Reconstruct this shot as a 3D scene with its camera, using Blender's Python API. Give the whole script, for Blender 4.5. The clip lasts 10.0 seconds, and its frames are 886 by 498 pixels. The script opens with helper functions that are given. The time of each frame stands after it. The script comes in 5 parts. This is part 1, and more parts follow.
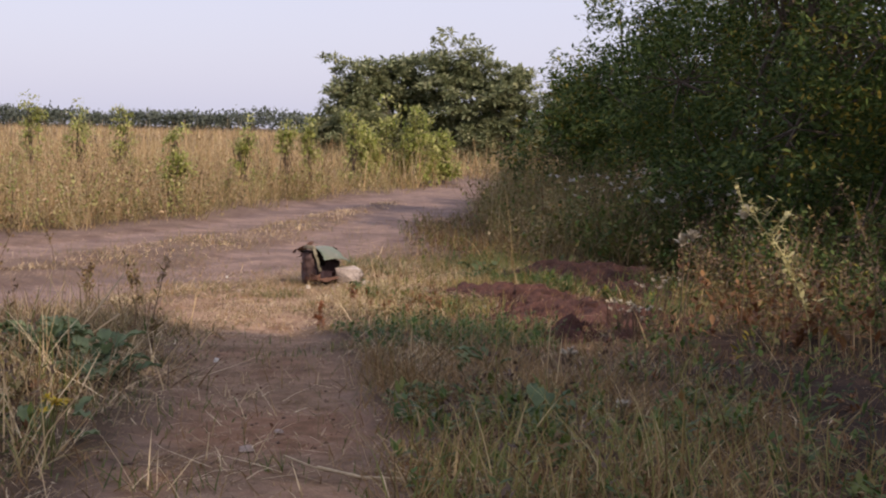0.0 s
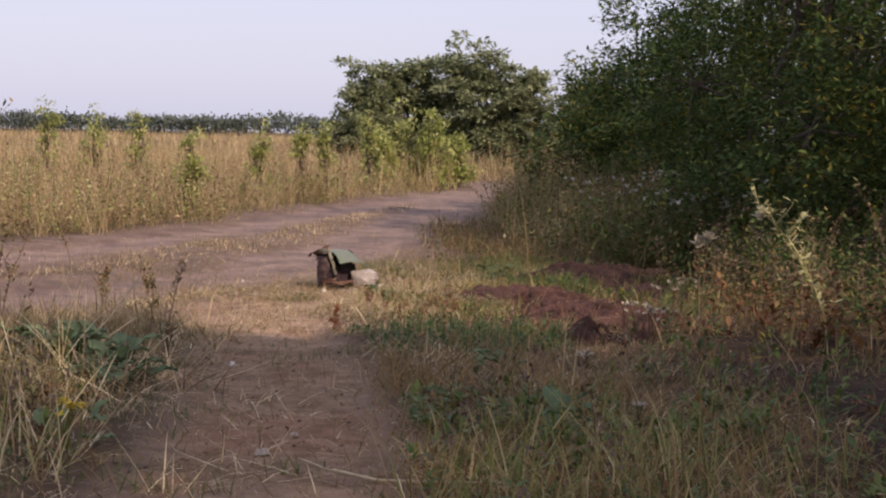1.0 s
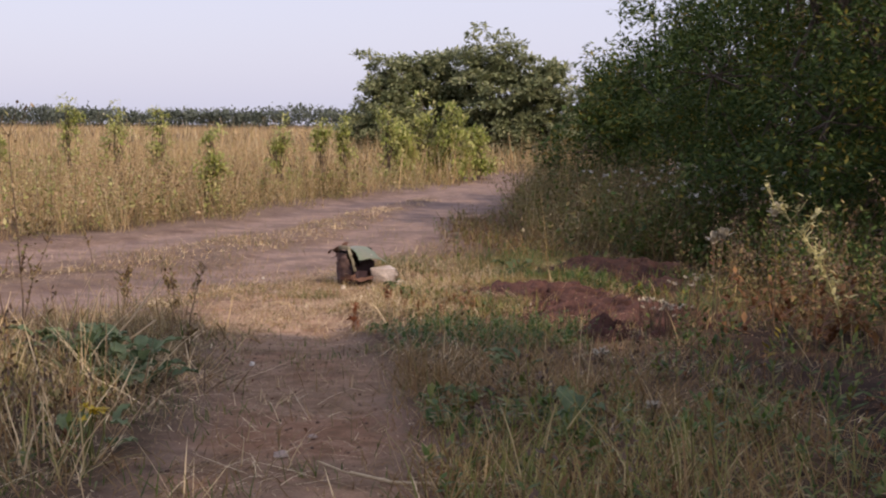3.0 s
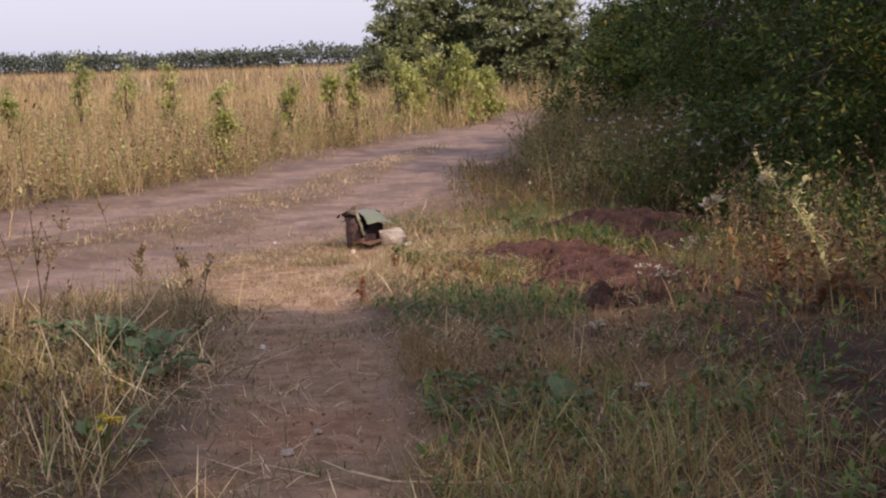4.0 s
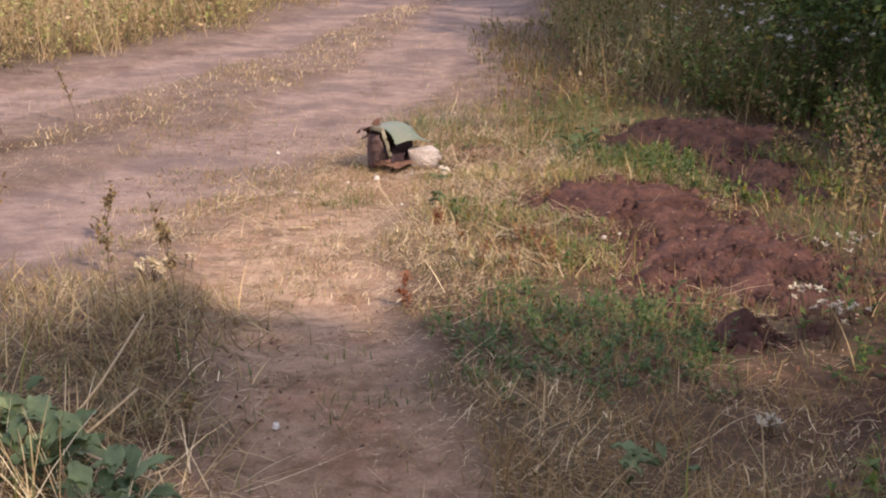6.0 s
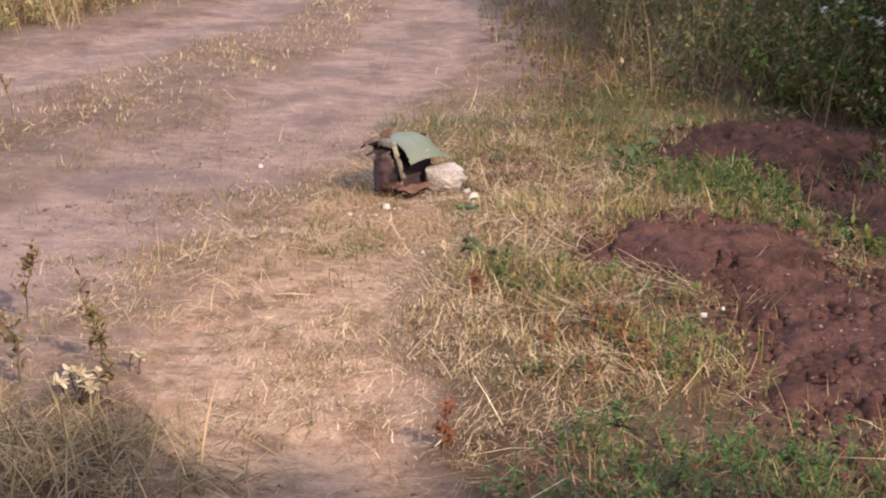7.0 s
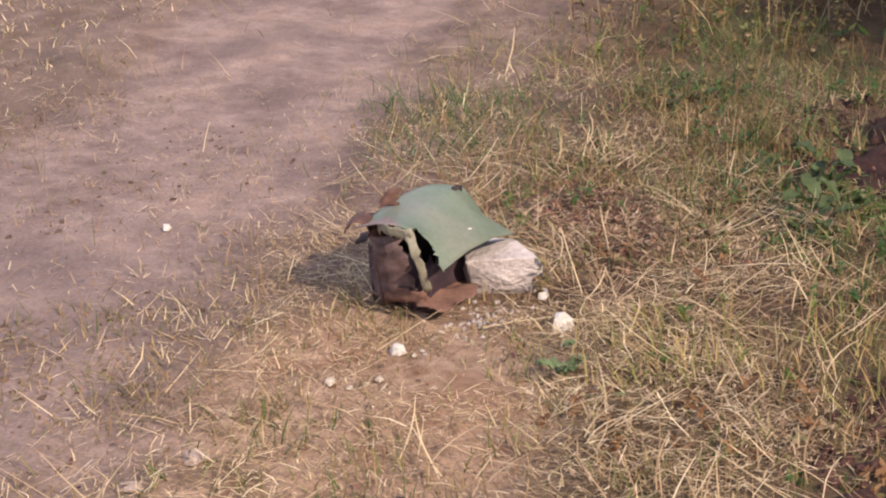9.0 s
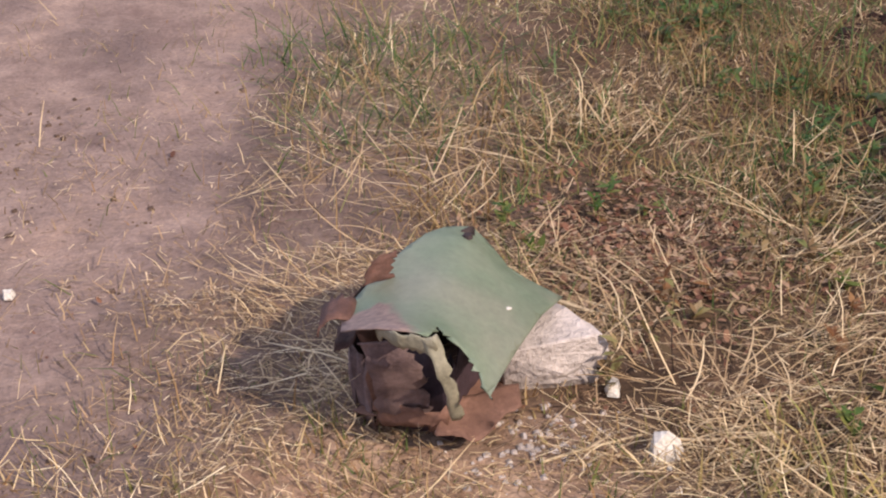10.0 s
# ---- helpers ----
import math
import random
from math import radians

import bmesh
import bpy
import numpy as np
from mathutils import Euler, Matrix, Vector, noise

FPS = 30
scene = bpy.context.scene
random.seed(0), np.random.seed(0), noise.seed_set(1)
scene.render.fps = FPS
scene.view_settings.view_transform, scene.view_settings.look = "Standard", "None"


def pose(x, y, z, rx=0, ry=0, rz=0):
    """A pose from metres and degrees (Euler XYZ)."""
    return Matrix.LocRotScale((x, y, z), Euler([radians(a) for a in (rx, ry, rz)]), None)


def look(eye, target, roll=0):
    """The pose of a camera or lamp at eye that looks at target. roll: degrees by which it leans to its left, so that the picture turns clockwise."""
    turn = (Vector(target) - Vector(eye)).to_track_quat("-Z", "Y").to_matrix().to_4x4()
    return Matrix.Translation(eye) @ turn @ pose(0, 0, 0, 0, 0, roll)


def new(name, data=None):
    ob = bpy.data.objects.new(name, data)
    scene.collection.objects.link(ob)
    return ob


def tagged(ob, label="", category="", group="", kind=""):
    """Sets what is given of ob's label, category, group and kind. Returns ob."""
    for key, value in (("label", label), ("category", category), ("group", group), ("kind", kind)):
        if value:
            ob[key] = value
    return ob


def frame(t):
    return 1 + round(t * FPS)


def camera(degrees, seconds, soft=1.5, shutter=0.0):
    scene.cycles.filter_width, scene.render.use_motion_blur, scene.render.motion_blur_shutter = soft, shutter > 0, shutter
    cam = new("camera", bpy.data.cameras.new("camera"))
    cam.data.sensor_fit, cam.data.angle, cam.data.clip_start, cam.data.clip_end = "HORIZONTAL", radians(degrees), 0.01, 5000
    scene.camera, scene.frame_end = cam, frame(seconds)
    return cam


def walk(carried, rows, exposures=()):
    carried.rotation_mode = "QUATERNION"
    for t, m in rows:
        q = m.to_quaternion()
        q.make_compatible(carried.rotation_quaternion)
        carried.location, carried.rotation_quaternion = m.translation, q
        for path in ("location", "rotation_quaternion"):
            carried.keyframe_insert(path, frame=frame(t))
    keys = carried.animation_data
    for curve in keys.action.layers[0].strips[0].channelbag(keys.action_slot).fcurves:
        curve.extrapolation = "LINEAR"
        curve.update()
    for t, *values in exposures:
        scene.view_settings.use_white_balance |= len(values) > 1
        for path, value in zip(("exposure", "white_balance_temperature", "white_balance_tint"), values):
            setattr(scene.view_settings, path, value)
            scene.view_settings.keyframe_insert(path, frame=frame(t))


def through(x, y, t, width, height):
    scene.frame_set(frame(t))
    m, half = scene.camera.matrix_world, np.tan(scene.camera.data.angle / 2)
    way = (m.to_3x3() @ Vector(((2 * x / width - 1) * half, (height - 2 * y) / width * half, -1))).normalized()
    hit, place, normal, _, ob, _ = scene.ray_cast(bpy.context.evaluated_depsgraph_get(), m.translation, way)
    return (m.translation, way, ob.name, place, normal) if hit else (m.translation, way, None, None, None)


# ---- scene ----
cam = camera(32.6, 10.0, 2.1)
PATH = [
    (0, (0.208, -10.304, 1.069), (0.315, -8.313, 0.914), 1.3),
    (0.5, (0.22, -10.318, 1.067), (0.313, -8.326, 0.916), 1.1),
    (1, (0.211, -10.296, 1.065), (0.297, -8.303, 0.914), 1.0),
    (1.5, (0.225, -10.314, 1.068), (0.295, -8.321, 0.918), 0.9),
    (2, (0.213, -10.291, 1.059), (0.277, -8.297, 0.913), 0.8),
    (3.5, (0.265, -10.46, 1.178), (0.309, -8.469, 0.986), -0.5),
    (4, (0.304, -10.56, 1.33), (0.337, -8.576, 1.078), -1.7),
    (4.5, (0.228, -10.44, 1.645), (0.273, -8.475, 1.276), -1.0),
    (5, (0.194, -10.095, 1.84), (0.234, -8.146, 1.395), -1.2),
    (5.2, (0.185, -9.91, 1.87), (0.219, -7.965, 1.404), -1.6),
    (6.3, (-0.052, -7.727, 1.698), (0.004, -5.792, 1.195), 0.9),
    (6.5, (-0.078, -7.349, 1.694), (-0.018, -5.416, 1.185), 0.9),
    (7, (-0.15, -6.468, 1.696), (-0.077, -4.549, 1.138), 0.9),
    (7.5, (-0.213, -5.659, 1.705), (-0.123, -3.781, 1.021), 0.2),
    (8, (-0.169, -4.843, 1.68), (-0.116, -2.97, 0.981), -0.9),
    (8.5, (-0.188, -3.904, 1.613), (-0.126, -2.031, 0.915), -1.0),
    (9, (-0.25, -3.08, 1.572), (-0.135, -1.238, 0.802), -0.3),
    (9.5, (-0.356, -2.271, 1.52), (-0.138, -0.484, 0.649), 0.7),
    (10, (-0.484, -1.627, 1.398), (-0.128, 0.098, 0.45), -0.9),
]
EXPOSURES = [(0.0, 0.08, 7000, 20), (3.5, 0.10, 7000, 20), (4.0, 0.18, 7050, 20), (4.5, 0.34, 7100, 20), (5.0, 0.44, 7100, 20), (6.5, 0.70, 6900, 19), (8.0, 0.67, 6700, 18), (9.0, 0.60, 6650, 18), (10.0, 0.50, 6600, 18)]
walk(cam, [(t, look(eye, target, roll)) for t, eye, target, roll in PATH], EXPOSURES)

# ---------------------------------------------------------------- light
SUN_EL, SUN_AZ = 38.0, (0.55, -0.83)      # height in degrees, ground direction towards the sun
world = bpy.data.worlds.new("sky")
scene.world = world
world.use_nodes = True
wn, wl = world.node_tree.nodes, world.node_tree.links
sky = wn.new("ShaderNodeTexSky")
sky.sky_type, sky.sun_disc = "NISHITA", False
sky.sun_elevation = radians(SUN_EL)
sky.sun_rotation = math.atan2(SUN_AZ[0], SUN_AZ[1])
sky.air_density, sky.dust_density, sky.ozone_density = 1.0, 2.0, 1.0
haze = wn.new("ShaderNodeMix")
haze.data_type = "RGBA"
haze.inputs[0].default_value = 0.75                      # thin even haze over the whole sky
haze.inputs[7].default_value = (4.75, 5.2, 6.75, 1)
wl.new(sky.outputs[0], haze.inputs[6])
wn["Background"].inputs["Strength"].default_value = 0.14
wl.new(haze.outputs[2], wn["Background"].inputs["Color"])
sun = new("sun", bpy.data.lights.new("sun", "SUN"))
sun.data.energy, sun.data.angle, sun.data.color = 3.5, radians(0.6), (1.0, 0.86, 0.70)
c_el = math.cos(radians(SUN_EL))
sun.matrix_world = look((0, 0, 0), (-SUN_AZ[0] * c_el, -SUN_AZ[1] * c_el, -math.sin(radians(SUN_EL))))

# ---------------------------------------------------------------- helpers for shapes
rng = np.random.default_rng(7)


def mesh_from(name, v, f, mats, index=None, smooth=False):
    """A mesh from vertices (n, 3) and quads (m, 4)."""
    v, f = np.asarray(v, np.float32).reshape(-1, 3), np.asarray(f, np.int32).reshape(-1, 4)
    me = bpy.data.meshes.new(name)
    me.vertices.add(len(v))
    me.vertices.foreach_set("co", v.ravel())
    me.loops.add(f.size)
    me.loops.foreach_set("vertex_index", f.ravel())
    me.polygons.add(len(f))
    me.polygons.foreach_set("loop_start", np.arange(0, f.size, 4, dtype=np.int32))
    for m in mats if isinstance(mats, (list, tuple)) else [mats]:
        me.materials.append(m)
    if index is not None:
        me.polygons.foreach_set("material_index", np.asarray(index, np.int32))
    if smooth:
        me.polygons.foreach_set("use_smooth", np.ones(len(f), bool))
    me.update()
    me.validate()
    return me


def part(name, bm, material, parent, label=""):
    """One bmesh as one mesh object under a thing or part."""
    me = bpy.data.meshes.new(name)
    bm.to_mesh(me)
    bm.free()
    me.materials.append(material)
    return adopt(name, me, parent, label)


def adopt(name, me, parent, label=""):
    ob = new(name, me)
    ob.parent = parent
    if label:
        ob["label"] = label
    return ob


def thing(name, place, label, category, group=""):
    ob = new(name)
    ob.location = place
    ob.empty_display_size = 0.1
    return tagged(ob, label, category, group)


class Geo:
    """Gathers vertices and quads."""

    def __init__(self):
        self.v, self.f, self.m, self.n = [], [], [], 0

    def add(self, v, f, m=0):
        v, f = np.asarray(v, float).reshape(-1, 3), np.asarray(f, int).reshape(-1, 4)
        self.v.append(v)
        self.f.append(f + self.n)
        self.m.append(np.full(len(f), m))
        self.n += len(v)

    def mesh(self, name, mats, smooth=False):
        return mesh_from(name, np.concatenate(self.v), np.concatenate(self.f), mats, np.concatenate(self.m), smooth)


def hash2(ix, iy, seed):
    h = np.sin(ix * 127.1 + iy * 311.7 + seed * 74.7) * 43758.5453
    return h - np.floor(h)


def vnoise(x, y, seed=0):
    """Smooth noise from 0 to 1."""
    ix, iy = np.floor(x), np.floor(y)
    fx, fy = x - ix, y - iy
    fx, fy = fx * fx * (3 - 2 * fx), fy * fy * (3 - 2 * fy)
    a = hash2(ix, iy, seed) * (1 - fx) + hash2(ix + 1, iy, seed) * fx
    b = hash2(ix, iy + 1, seed) * (1 - fx) + hash2(ix + 1, iy + 1, seed) * fx
    return a * (1 - fy) + b * fy


def fbm(x, y, seed=0, octaves=3):
    s, a = 0, 0.5
    for k in range(octaves):
        s = s + a * vnoise(x * 2 ** k, y * 2 ** k, seed + k)
        a *= 0.5
    return s / (1 - 0.5 ** octaves)


def step(a, b, x):
    t = np.clip((x - a) / (b - a), 0, 1)
    return t * t * (3 - 2 * t)


def near_line(x, y, line):
    """Distance from a polyline."""
    best = np.full(np.shape(x), 1e9)
    for (ax, ay), (bx, by) in zip(line[:-1], line[1:]):
        dx, dy = bx - ax, by - ay
        t = np.clip(((x - ax) * dx + (y - ay) * dy) / (dx * dx + dy * dy), 0, 1)
        best = np.minimum(best, np.hypot(x - ax - t * dx, y - ay - t * dy))
    return best


def blades(p, length, width, azim, lean, bend, segs=3, profile=None, curl=0.0, flat=False):
    """Bent strips: grass, straws and leaves. p (n, 3), the rest per blade. lean: angle from upright at the foot, bend: added to the tip."""
    n = len(p)
    length, width, azim, lean, bend, curl = [np.broadcast_to(np.asarray(a, float), (n,)) for a in (length, width, azim, lean, bend, curl)]
    prof = np.array(profile if profile is not None else [1.0] + [1 - 0.85 * (k / segs) ** 1.5 for k in range(1, segs + 1)])
    v = np.empty((n, segs + 1, 2, 3))
    pos = p.astype(float).copy()
    tw = azim + (np.pi / 2 if flat else 0) + (0 if flat else rng.uniform(-1.2, 1.2, n) + np.pi / 2)
    for k in range(segs + 1):
        az = azim + curl * k / segs
        side = np.stack([np.cos(tw + curl * k / segs), np.sin(tw + curl * k / segs), np.zeros(n)], 1) * (width * prof[k] / 2)[:, None]
        v[:, k, 0], v[:, k, 1] = pos - side, pos + side
        th = lean + bend * (k + 0.5) / segs
        pos = pos + np.stack([np.sin(th) * np.cos(az), np.sin(th) * np.sin(az), np.cos(th)], 1) * (length / segs)[:, None]
    q = np.array([[2 * k, 2 * k + 1, 2 * k + 3, 2 * k + 2] for k in range(segs)])
    f = q[None] + (np.arange(n) * (segs + 1) * 2)[:, None, None]
    return v.reshape(-1, 3), f.reshape(-1, 4)


def diamonds(p, length, width, azim, lean):
    """Flat pointed leaves, one face each."""
    n = len(p)
    way = np.stack([np.sin(lean) * np.cos(azim), np.sin(lean) * np.sin(azim), np.cos(lean)], 1)
    side = np.stack([-np.sin(azim), np.cos(azim), rng.normal(0, 0.4, n)], 1) * (width / 2)[:, None]
    mid = p + way * (length * 0.42)[:, None]
    v = np.stack([p, mid + side, p + way * length[:, None], mid - side], 1)
    return v.reshape(-1, 3), np.arange(4 * n).reshape(n, 4)


LEAF = [0.15, 1.0, 0.85, 0.08]
OVAL = [0.35, 1.0, 0.95, 0.45]


def tube(points, radii, sides=6):
    pts = [Vector(p) for p in points]
    v, f = [], []
    for i, p in enumerate(pts):
        d = (pts[min(i + 1, len(pts) - 1)] - pts[max(i - 1, 0)]).normalized()
        a = d.orthogonal().normalized()
        b = d.cross(a)
        for k in range(sides):
            w = 2 * math.pi * k / sides
            v.append(p + (a * math.cos(w) + b * math.sin(w)) * radii[i])
    for i in range(len(pts) - 1):
        for k in range(sides):
            k2 = (k + 1) % sides
            f.append((i * sides + k, i * sides + k2, (i + 1) * sides + k2, (i + 1) * sides + k))
    return [tuple(x) for x in v], f


# ---------------------------------------------------------------- plan of the ground
RUT_L = [(-16.17, -18.52), (-9, -6.5), (-5.6, -0.8), (-3.3, 2.6), (-2.6, 4.1), (-1.55, 6.5), (-0.75, 10.5), (0.5, 15.2), (1.6, 19.5), (4.5, 28), (9, 40)]
RUT_R = [(-14.15, -19.38), (-6.0, -8), (-2.85, -3.6), (-1.85, -1.4), (-1.1, 0.9), (-0.56, 2.9), (0.15, 5.6), (0.8, 10.3), (1.45, 15), (2.5, 20), (5.2, 28), (10, 40)]
FOOT = [(0.3, -14), (0.05, -9), (-0.05, -6.5), (-0.1, -5.6), (-0.2, -4.4), (-0.4, -3.0), (-0.5, -2.0), (-0.35, -1.0), (-0.2, 0.0)]
EDGE_Y = [-60, -2, 0.5, 3.6, 5.1, 7.7, 11.75, 15.9, 20, 28, 40, 400]
EDGE_X = [-42, -7.6, -5.6, -3.55, -2.85, -1.75, -1.0, 0.4, 1.7, 4.6, 9, 120]


def ground_base(x, y):
    z = np.where(y < 2, -0.035 * np.maximum(y, -30), -0.07)
    return np.where(y > 20, -0.07 + 0.07 * np.clip((y - 20) / 60, 0, 1), z)


def left_dust(x, y):
    """Bare dust between the track and the canister."""
    wob = (fbm(x * 2.6, y * 2.6, 5) - 0.5) * 0.5
    return 1 - step(0.75, 1.1, np.hypot((x + 0.85) / 0.42, (y - 0.35) / 1.0) + wob)


def trodden(x, y):
    """The footpath and the worn sunny corner where it meets the track, 0 to 1."""
    wob = (fbm(x * 1.3, y * 1.3, 3) - 0.5) * 0.35
    worn = 1 - step(0.6, 1.2, np.hypot((x + 0.65) / 0.75, (y + 1.4) / 1.3) + wob)
    return np.maximum(1 - step(0.22, 0.50, near_line(x, y, FOOT) + wob * 0.8), 0.3 * worn)


def dusty(x, y):
    """How bare and trodden the ground is, 0 to 1: wheel ruts and footpath."""
    wob = (fbm(x * 1.3, y * 1.3, 3) - 0.5) * 0.35
    a = 1 - step(0.30, 0.62, near_line(x, y, RUT_L) + wob)
    b = 1 - step(0.42, 0.85, near_line(x, y, RUT_R) + wob)
    c = 1 - step(0.22, 0.50, near_line(x, y, FOOT) + wob * 0.8)
    return np.maximum(np.maximum(a, b), np.maximum(c * 0.85, 0.8 * left_dust(x, y)))


def ground_z(x, y):
    x, y = np.asarray(x, float), np.asarray(y, float)
    d = dusty(x, y)
    fine = np.exp(-(np.hypot(x, y + 2) / 14) ** 2)
    z = ground_base(x, y) - 0.035 * d
    z = z + (fbm(x * 1.1, y * 1.1, 11) - 0.5) * 0.05 + (fbm(x * 5, y * 5, 17) - 0.5) * 0.026 * fine * (1 - 0.6 * d)
    return z + (fbm(x * 17, y * 17, 23) - 0.5) * 0.010 * fine * (1 - 0.5 * d)


def gz(x, y):
    return float(ground_z(np.array([x]), np.array([y]))[0])


def in_field(x, y):
    return np.interp(y, EDGE_Y, EDGE_X) - x        # metres inside the field, beyond the track


# ---------------------------------------------------------------- materials
def material(name):
    m = bpy.data.materials.new(name)
    m.use_nodes = True
    return m, m.node_tree.nodes, m.node_tree.links, m.node_tree.nodes["Principled BSDF"]


def ramp(nodes, links, fac, stops, mode="LINEAR"):
    r = nodes.new("ShaderNodeValToRGB")
    r.color_ramp.interpolation = mode
    e = r.color_ramp.elements
    while len(e) < len(stops):
        e.new(0.5)
    for k, (at, col) in enumerate(stops):
        e[k].position, e[k].color = at, (*col, 1)
    links.new(fac, r.inputs["Fac"])
    return r.outputs["Color"]


def noise_tex(nodes, links, scale, detail=4, rough=0.6, vector=None):
    n = nodes.new("ShaderNodeTexNoise")
    n.inputs["Scale"].default_value, n.inputs["Detail"].default_value, n.inputs["Roughness"].default_value = scale, detail, rough
    if vector is not None:
        links.new(vector, n.inputs["Vector"])
    return n.outputs["Fac"]


def mix(nodes, links, fac, a, b, kind="MIX"):
    m = nodes.new("ShaderNodeMix")
    m.data_type, m.blend_type = "RGBA", kind
    for s, val in ((m.inputs[0], fac), (m.inputs[6], a), (m.inputs[7], b)):
        if isinstance(val, bpy.types.NodeSocket):
            links.new(val, s)
        elif isinstance(val, tuple):
            s.default_value = (*val, 1)
        else:
            s.default_value = val
    return m.outputs[2]


def relief(nodes, links, bsdf, height, strength, distance):
    b = nodes.new("ShaderNodeBump")
    b.inputs["Strength"].default_value, b.inputs["Distance"].default_value = strength, distance
    links.new(height, b.inputs["Height"])
    links.new(b.outputs[0], bsdf.inputs["Normal"])


def world_pos(nodes):
    return nodes.new("ShaderNodeNewGeometry").outputs["Position"]


def plant_mat(name, stops, through=0.35, rough=0.6, patch=0.5, scale=1.1):
    """Blades and leaves: a colour for each, shifted in patches over the ground, light shining through."""
    m, n, l, b = material(name)
    geo = n.new("ShaderNodeNewGeometry")
    patches = noise_tex(n, l, scale, 3, 0.6, geo.outputs["Position"])
    add = n.new("ShaderNodeMath")
    add.operation = "MULTIPLY_ADD"
    l.new(patches, add.inputs[0])
    add.inputs[1].default_value = patch * 2
    sub = n.new("ShaderNodeMath")
    sub.operation = "SUBTRACT"
    l.new(geo.outputs["Random Per Island"], sub.inputs[0])
    sub.inputs[1].default_value = patch
    l.new(sub.outputs[0], add.inputs[2])
    col = ramp(n, l, add.outputs[0], stops)
    l.new(col, b.inputs["Base Color"])
    b.inputs["Roughness"].default_value = rough
    b.inputs["Specular IOR Level"].default_value = 0.3
    tr = n.new("ShaderNodeBsdfTranslucent")
    l.new(col, tr.inputs["Color"])
    sh = n.new("ShaderNodeMixShader")
    sh.inputs[0].default_value = through
    l.new(b.outputs[0], sh.inputs[1])
    l.new(tr.outputs[0], sh.inputs[2])
    l.new(sh.outputs[0], n["Material Output"].inputs["Surface"])
    return m


def ground_mat():
    m, n, l, b = material("earth_with_litter")
    pos = world_pos(n)
    att = n.new("ShaderNodeAttribute")
    att.attribute_name = "bare"
    big = noise_tex(n, l, 0.9, 4, 0.6, pos)
    mid = noise_tex(n, l, 9, 5, 0.65, pos)
    fine = noise_tex(n, l, 90, 4, 0.7, pos)
    earth = ramp(n, l, mid, [(0.25, (0.035, 0.022, 0.015)), (0.5, (0.09, 0.051, 0.033)), (0.75, (0.20, 0.12, 0.08))])
    earth = mix(n, l, ramp(n, l, big, [(0.35, (0, 0, 0)), (0.7, (1, 1, 1))]), earth, (0.105, 0.078, 0.046))
    dust = ramp(n, l, mid, [(0.2, (0.17, 0.122, 0.105)), (0.5, (0.268, 0.194, 0.166)), (0.8, (0.365, 0.272, 0.231))])
    patchy = noise_tex(n, l, 2.6, 5, 0.7, pos)
    dust = mix(n, l, 1.0, dust, ramp(n, l, patchy, [(0.3, (0.62, 0.58, 0.60)), (0.5, (1, 1, 1)), (0.7, (1.22, 1.17, 1.09))]), "MULTIPLY")
    swirl = n.new("ShaderNodeTexNoise")
    swirl.inputs["Scale"].default_value, swirl.inputs["Detail"].default_value, swirl.inputs["Distortion"].default_value = 1.25, 6, 0.8
    l.new(pos, swirl.inputs["Vector"])
    dust = mix(n, l, ramp(n, l, swirl.outputs["Fac"], [(0.50, (0, 0, 0)), (0.64, (0.7, 0.7, 0.7))]), dust, (0.15, 0.11, 0.102))
    col = mix(n, l, att.outputs["Fac"], earth, dust)
    foot = n.new("ShaderNodeAttribute")
    foot.attribute_name = "trodden"
    clay = ramp(n, l, mid, [(0.2, (0.21, 0.13, 0.086)), (0.5, (0.39, 0.268, 0.19)), (0.8, (0.54, 0.395, 0.29))])
    clay = mix(n, l, ramp(n, l, big, [(0.45, (0, 0, 0)), (0.62, (1, 1, 1))]), clay, (0.335, 0.22, 0.145))
    clay = mix(n, l, ramp(n, l, noise_tex(n, l, 5.5, 6, 0.75, pos), [(0.48, (0, 0, 0)), (0.62, (0.75, 0.75, 0.75))]), clay, (0.13, 0.085, 0.055))
    red = n.new("ShaderNodeAttribute")
    red.attribute_name = "red_clay"
    clay = mix(n, l, mix(n, l, 1.0, ramp(n, l, mid, [(0.35, (0, 0, 0)), (0.6, (1, 1, 1))]), red.outputs["Color"], "MULTIPLY"), clay, (0.42, 0.20, 0.12))
    clay = mix(n, l, ramp(n, l, patchy, [(0.52, (0, 0, 0)), (0.66, (0.6, 0.6, 0.6))]), clay, (0.30, 0.155, 0.095))
    clay = mix(n, l, 1.0, clay, ramp(n, l, noise_tex(n, l, 14, 4, 0.7, pos), [(0.3, (0.78, 0.75, 0.73)), (0.5, (1, 1, 1)), (0.72, (1.18, 1.16, 1.12))]), "MULTIPLY")
    # Dark bare soil at right, darkened further to carry its deep shade.
    soil_and_shade = n.new("ShaderNodeAttribute")
    soil_and_shade.attribute_name = "soil_and_shade"
    col = mix(n, l, soil_and_shade.outputs["Fac"], col, ramp(n, l, mid, [(0.3, (0.022, 0.014, 0.010)), (0.7, (0.058, 0.034, 0.024))]))
    # Brown litter patches; the tint also gives the path its warm shade colour.
    litter = ramp(n, l, noise_tex(n, l, 9, 5, 0.7, pos), [(0.35, (0, 0, 0)), (0.65, (1, 1, 1))])
    brown = n.new("ShaderNodeAttribute")
    brown.attribute_name = "litter"
    clay = mix(n, l, mix(n, l, 1.0, litter, brown.outputs["Color"], "MULTIPLY"), clay, (0.165, 0.098, 0.055))
    col = mix(n, l, foot.outputs["Fac"], col, clay)
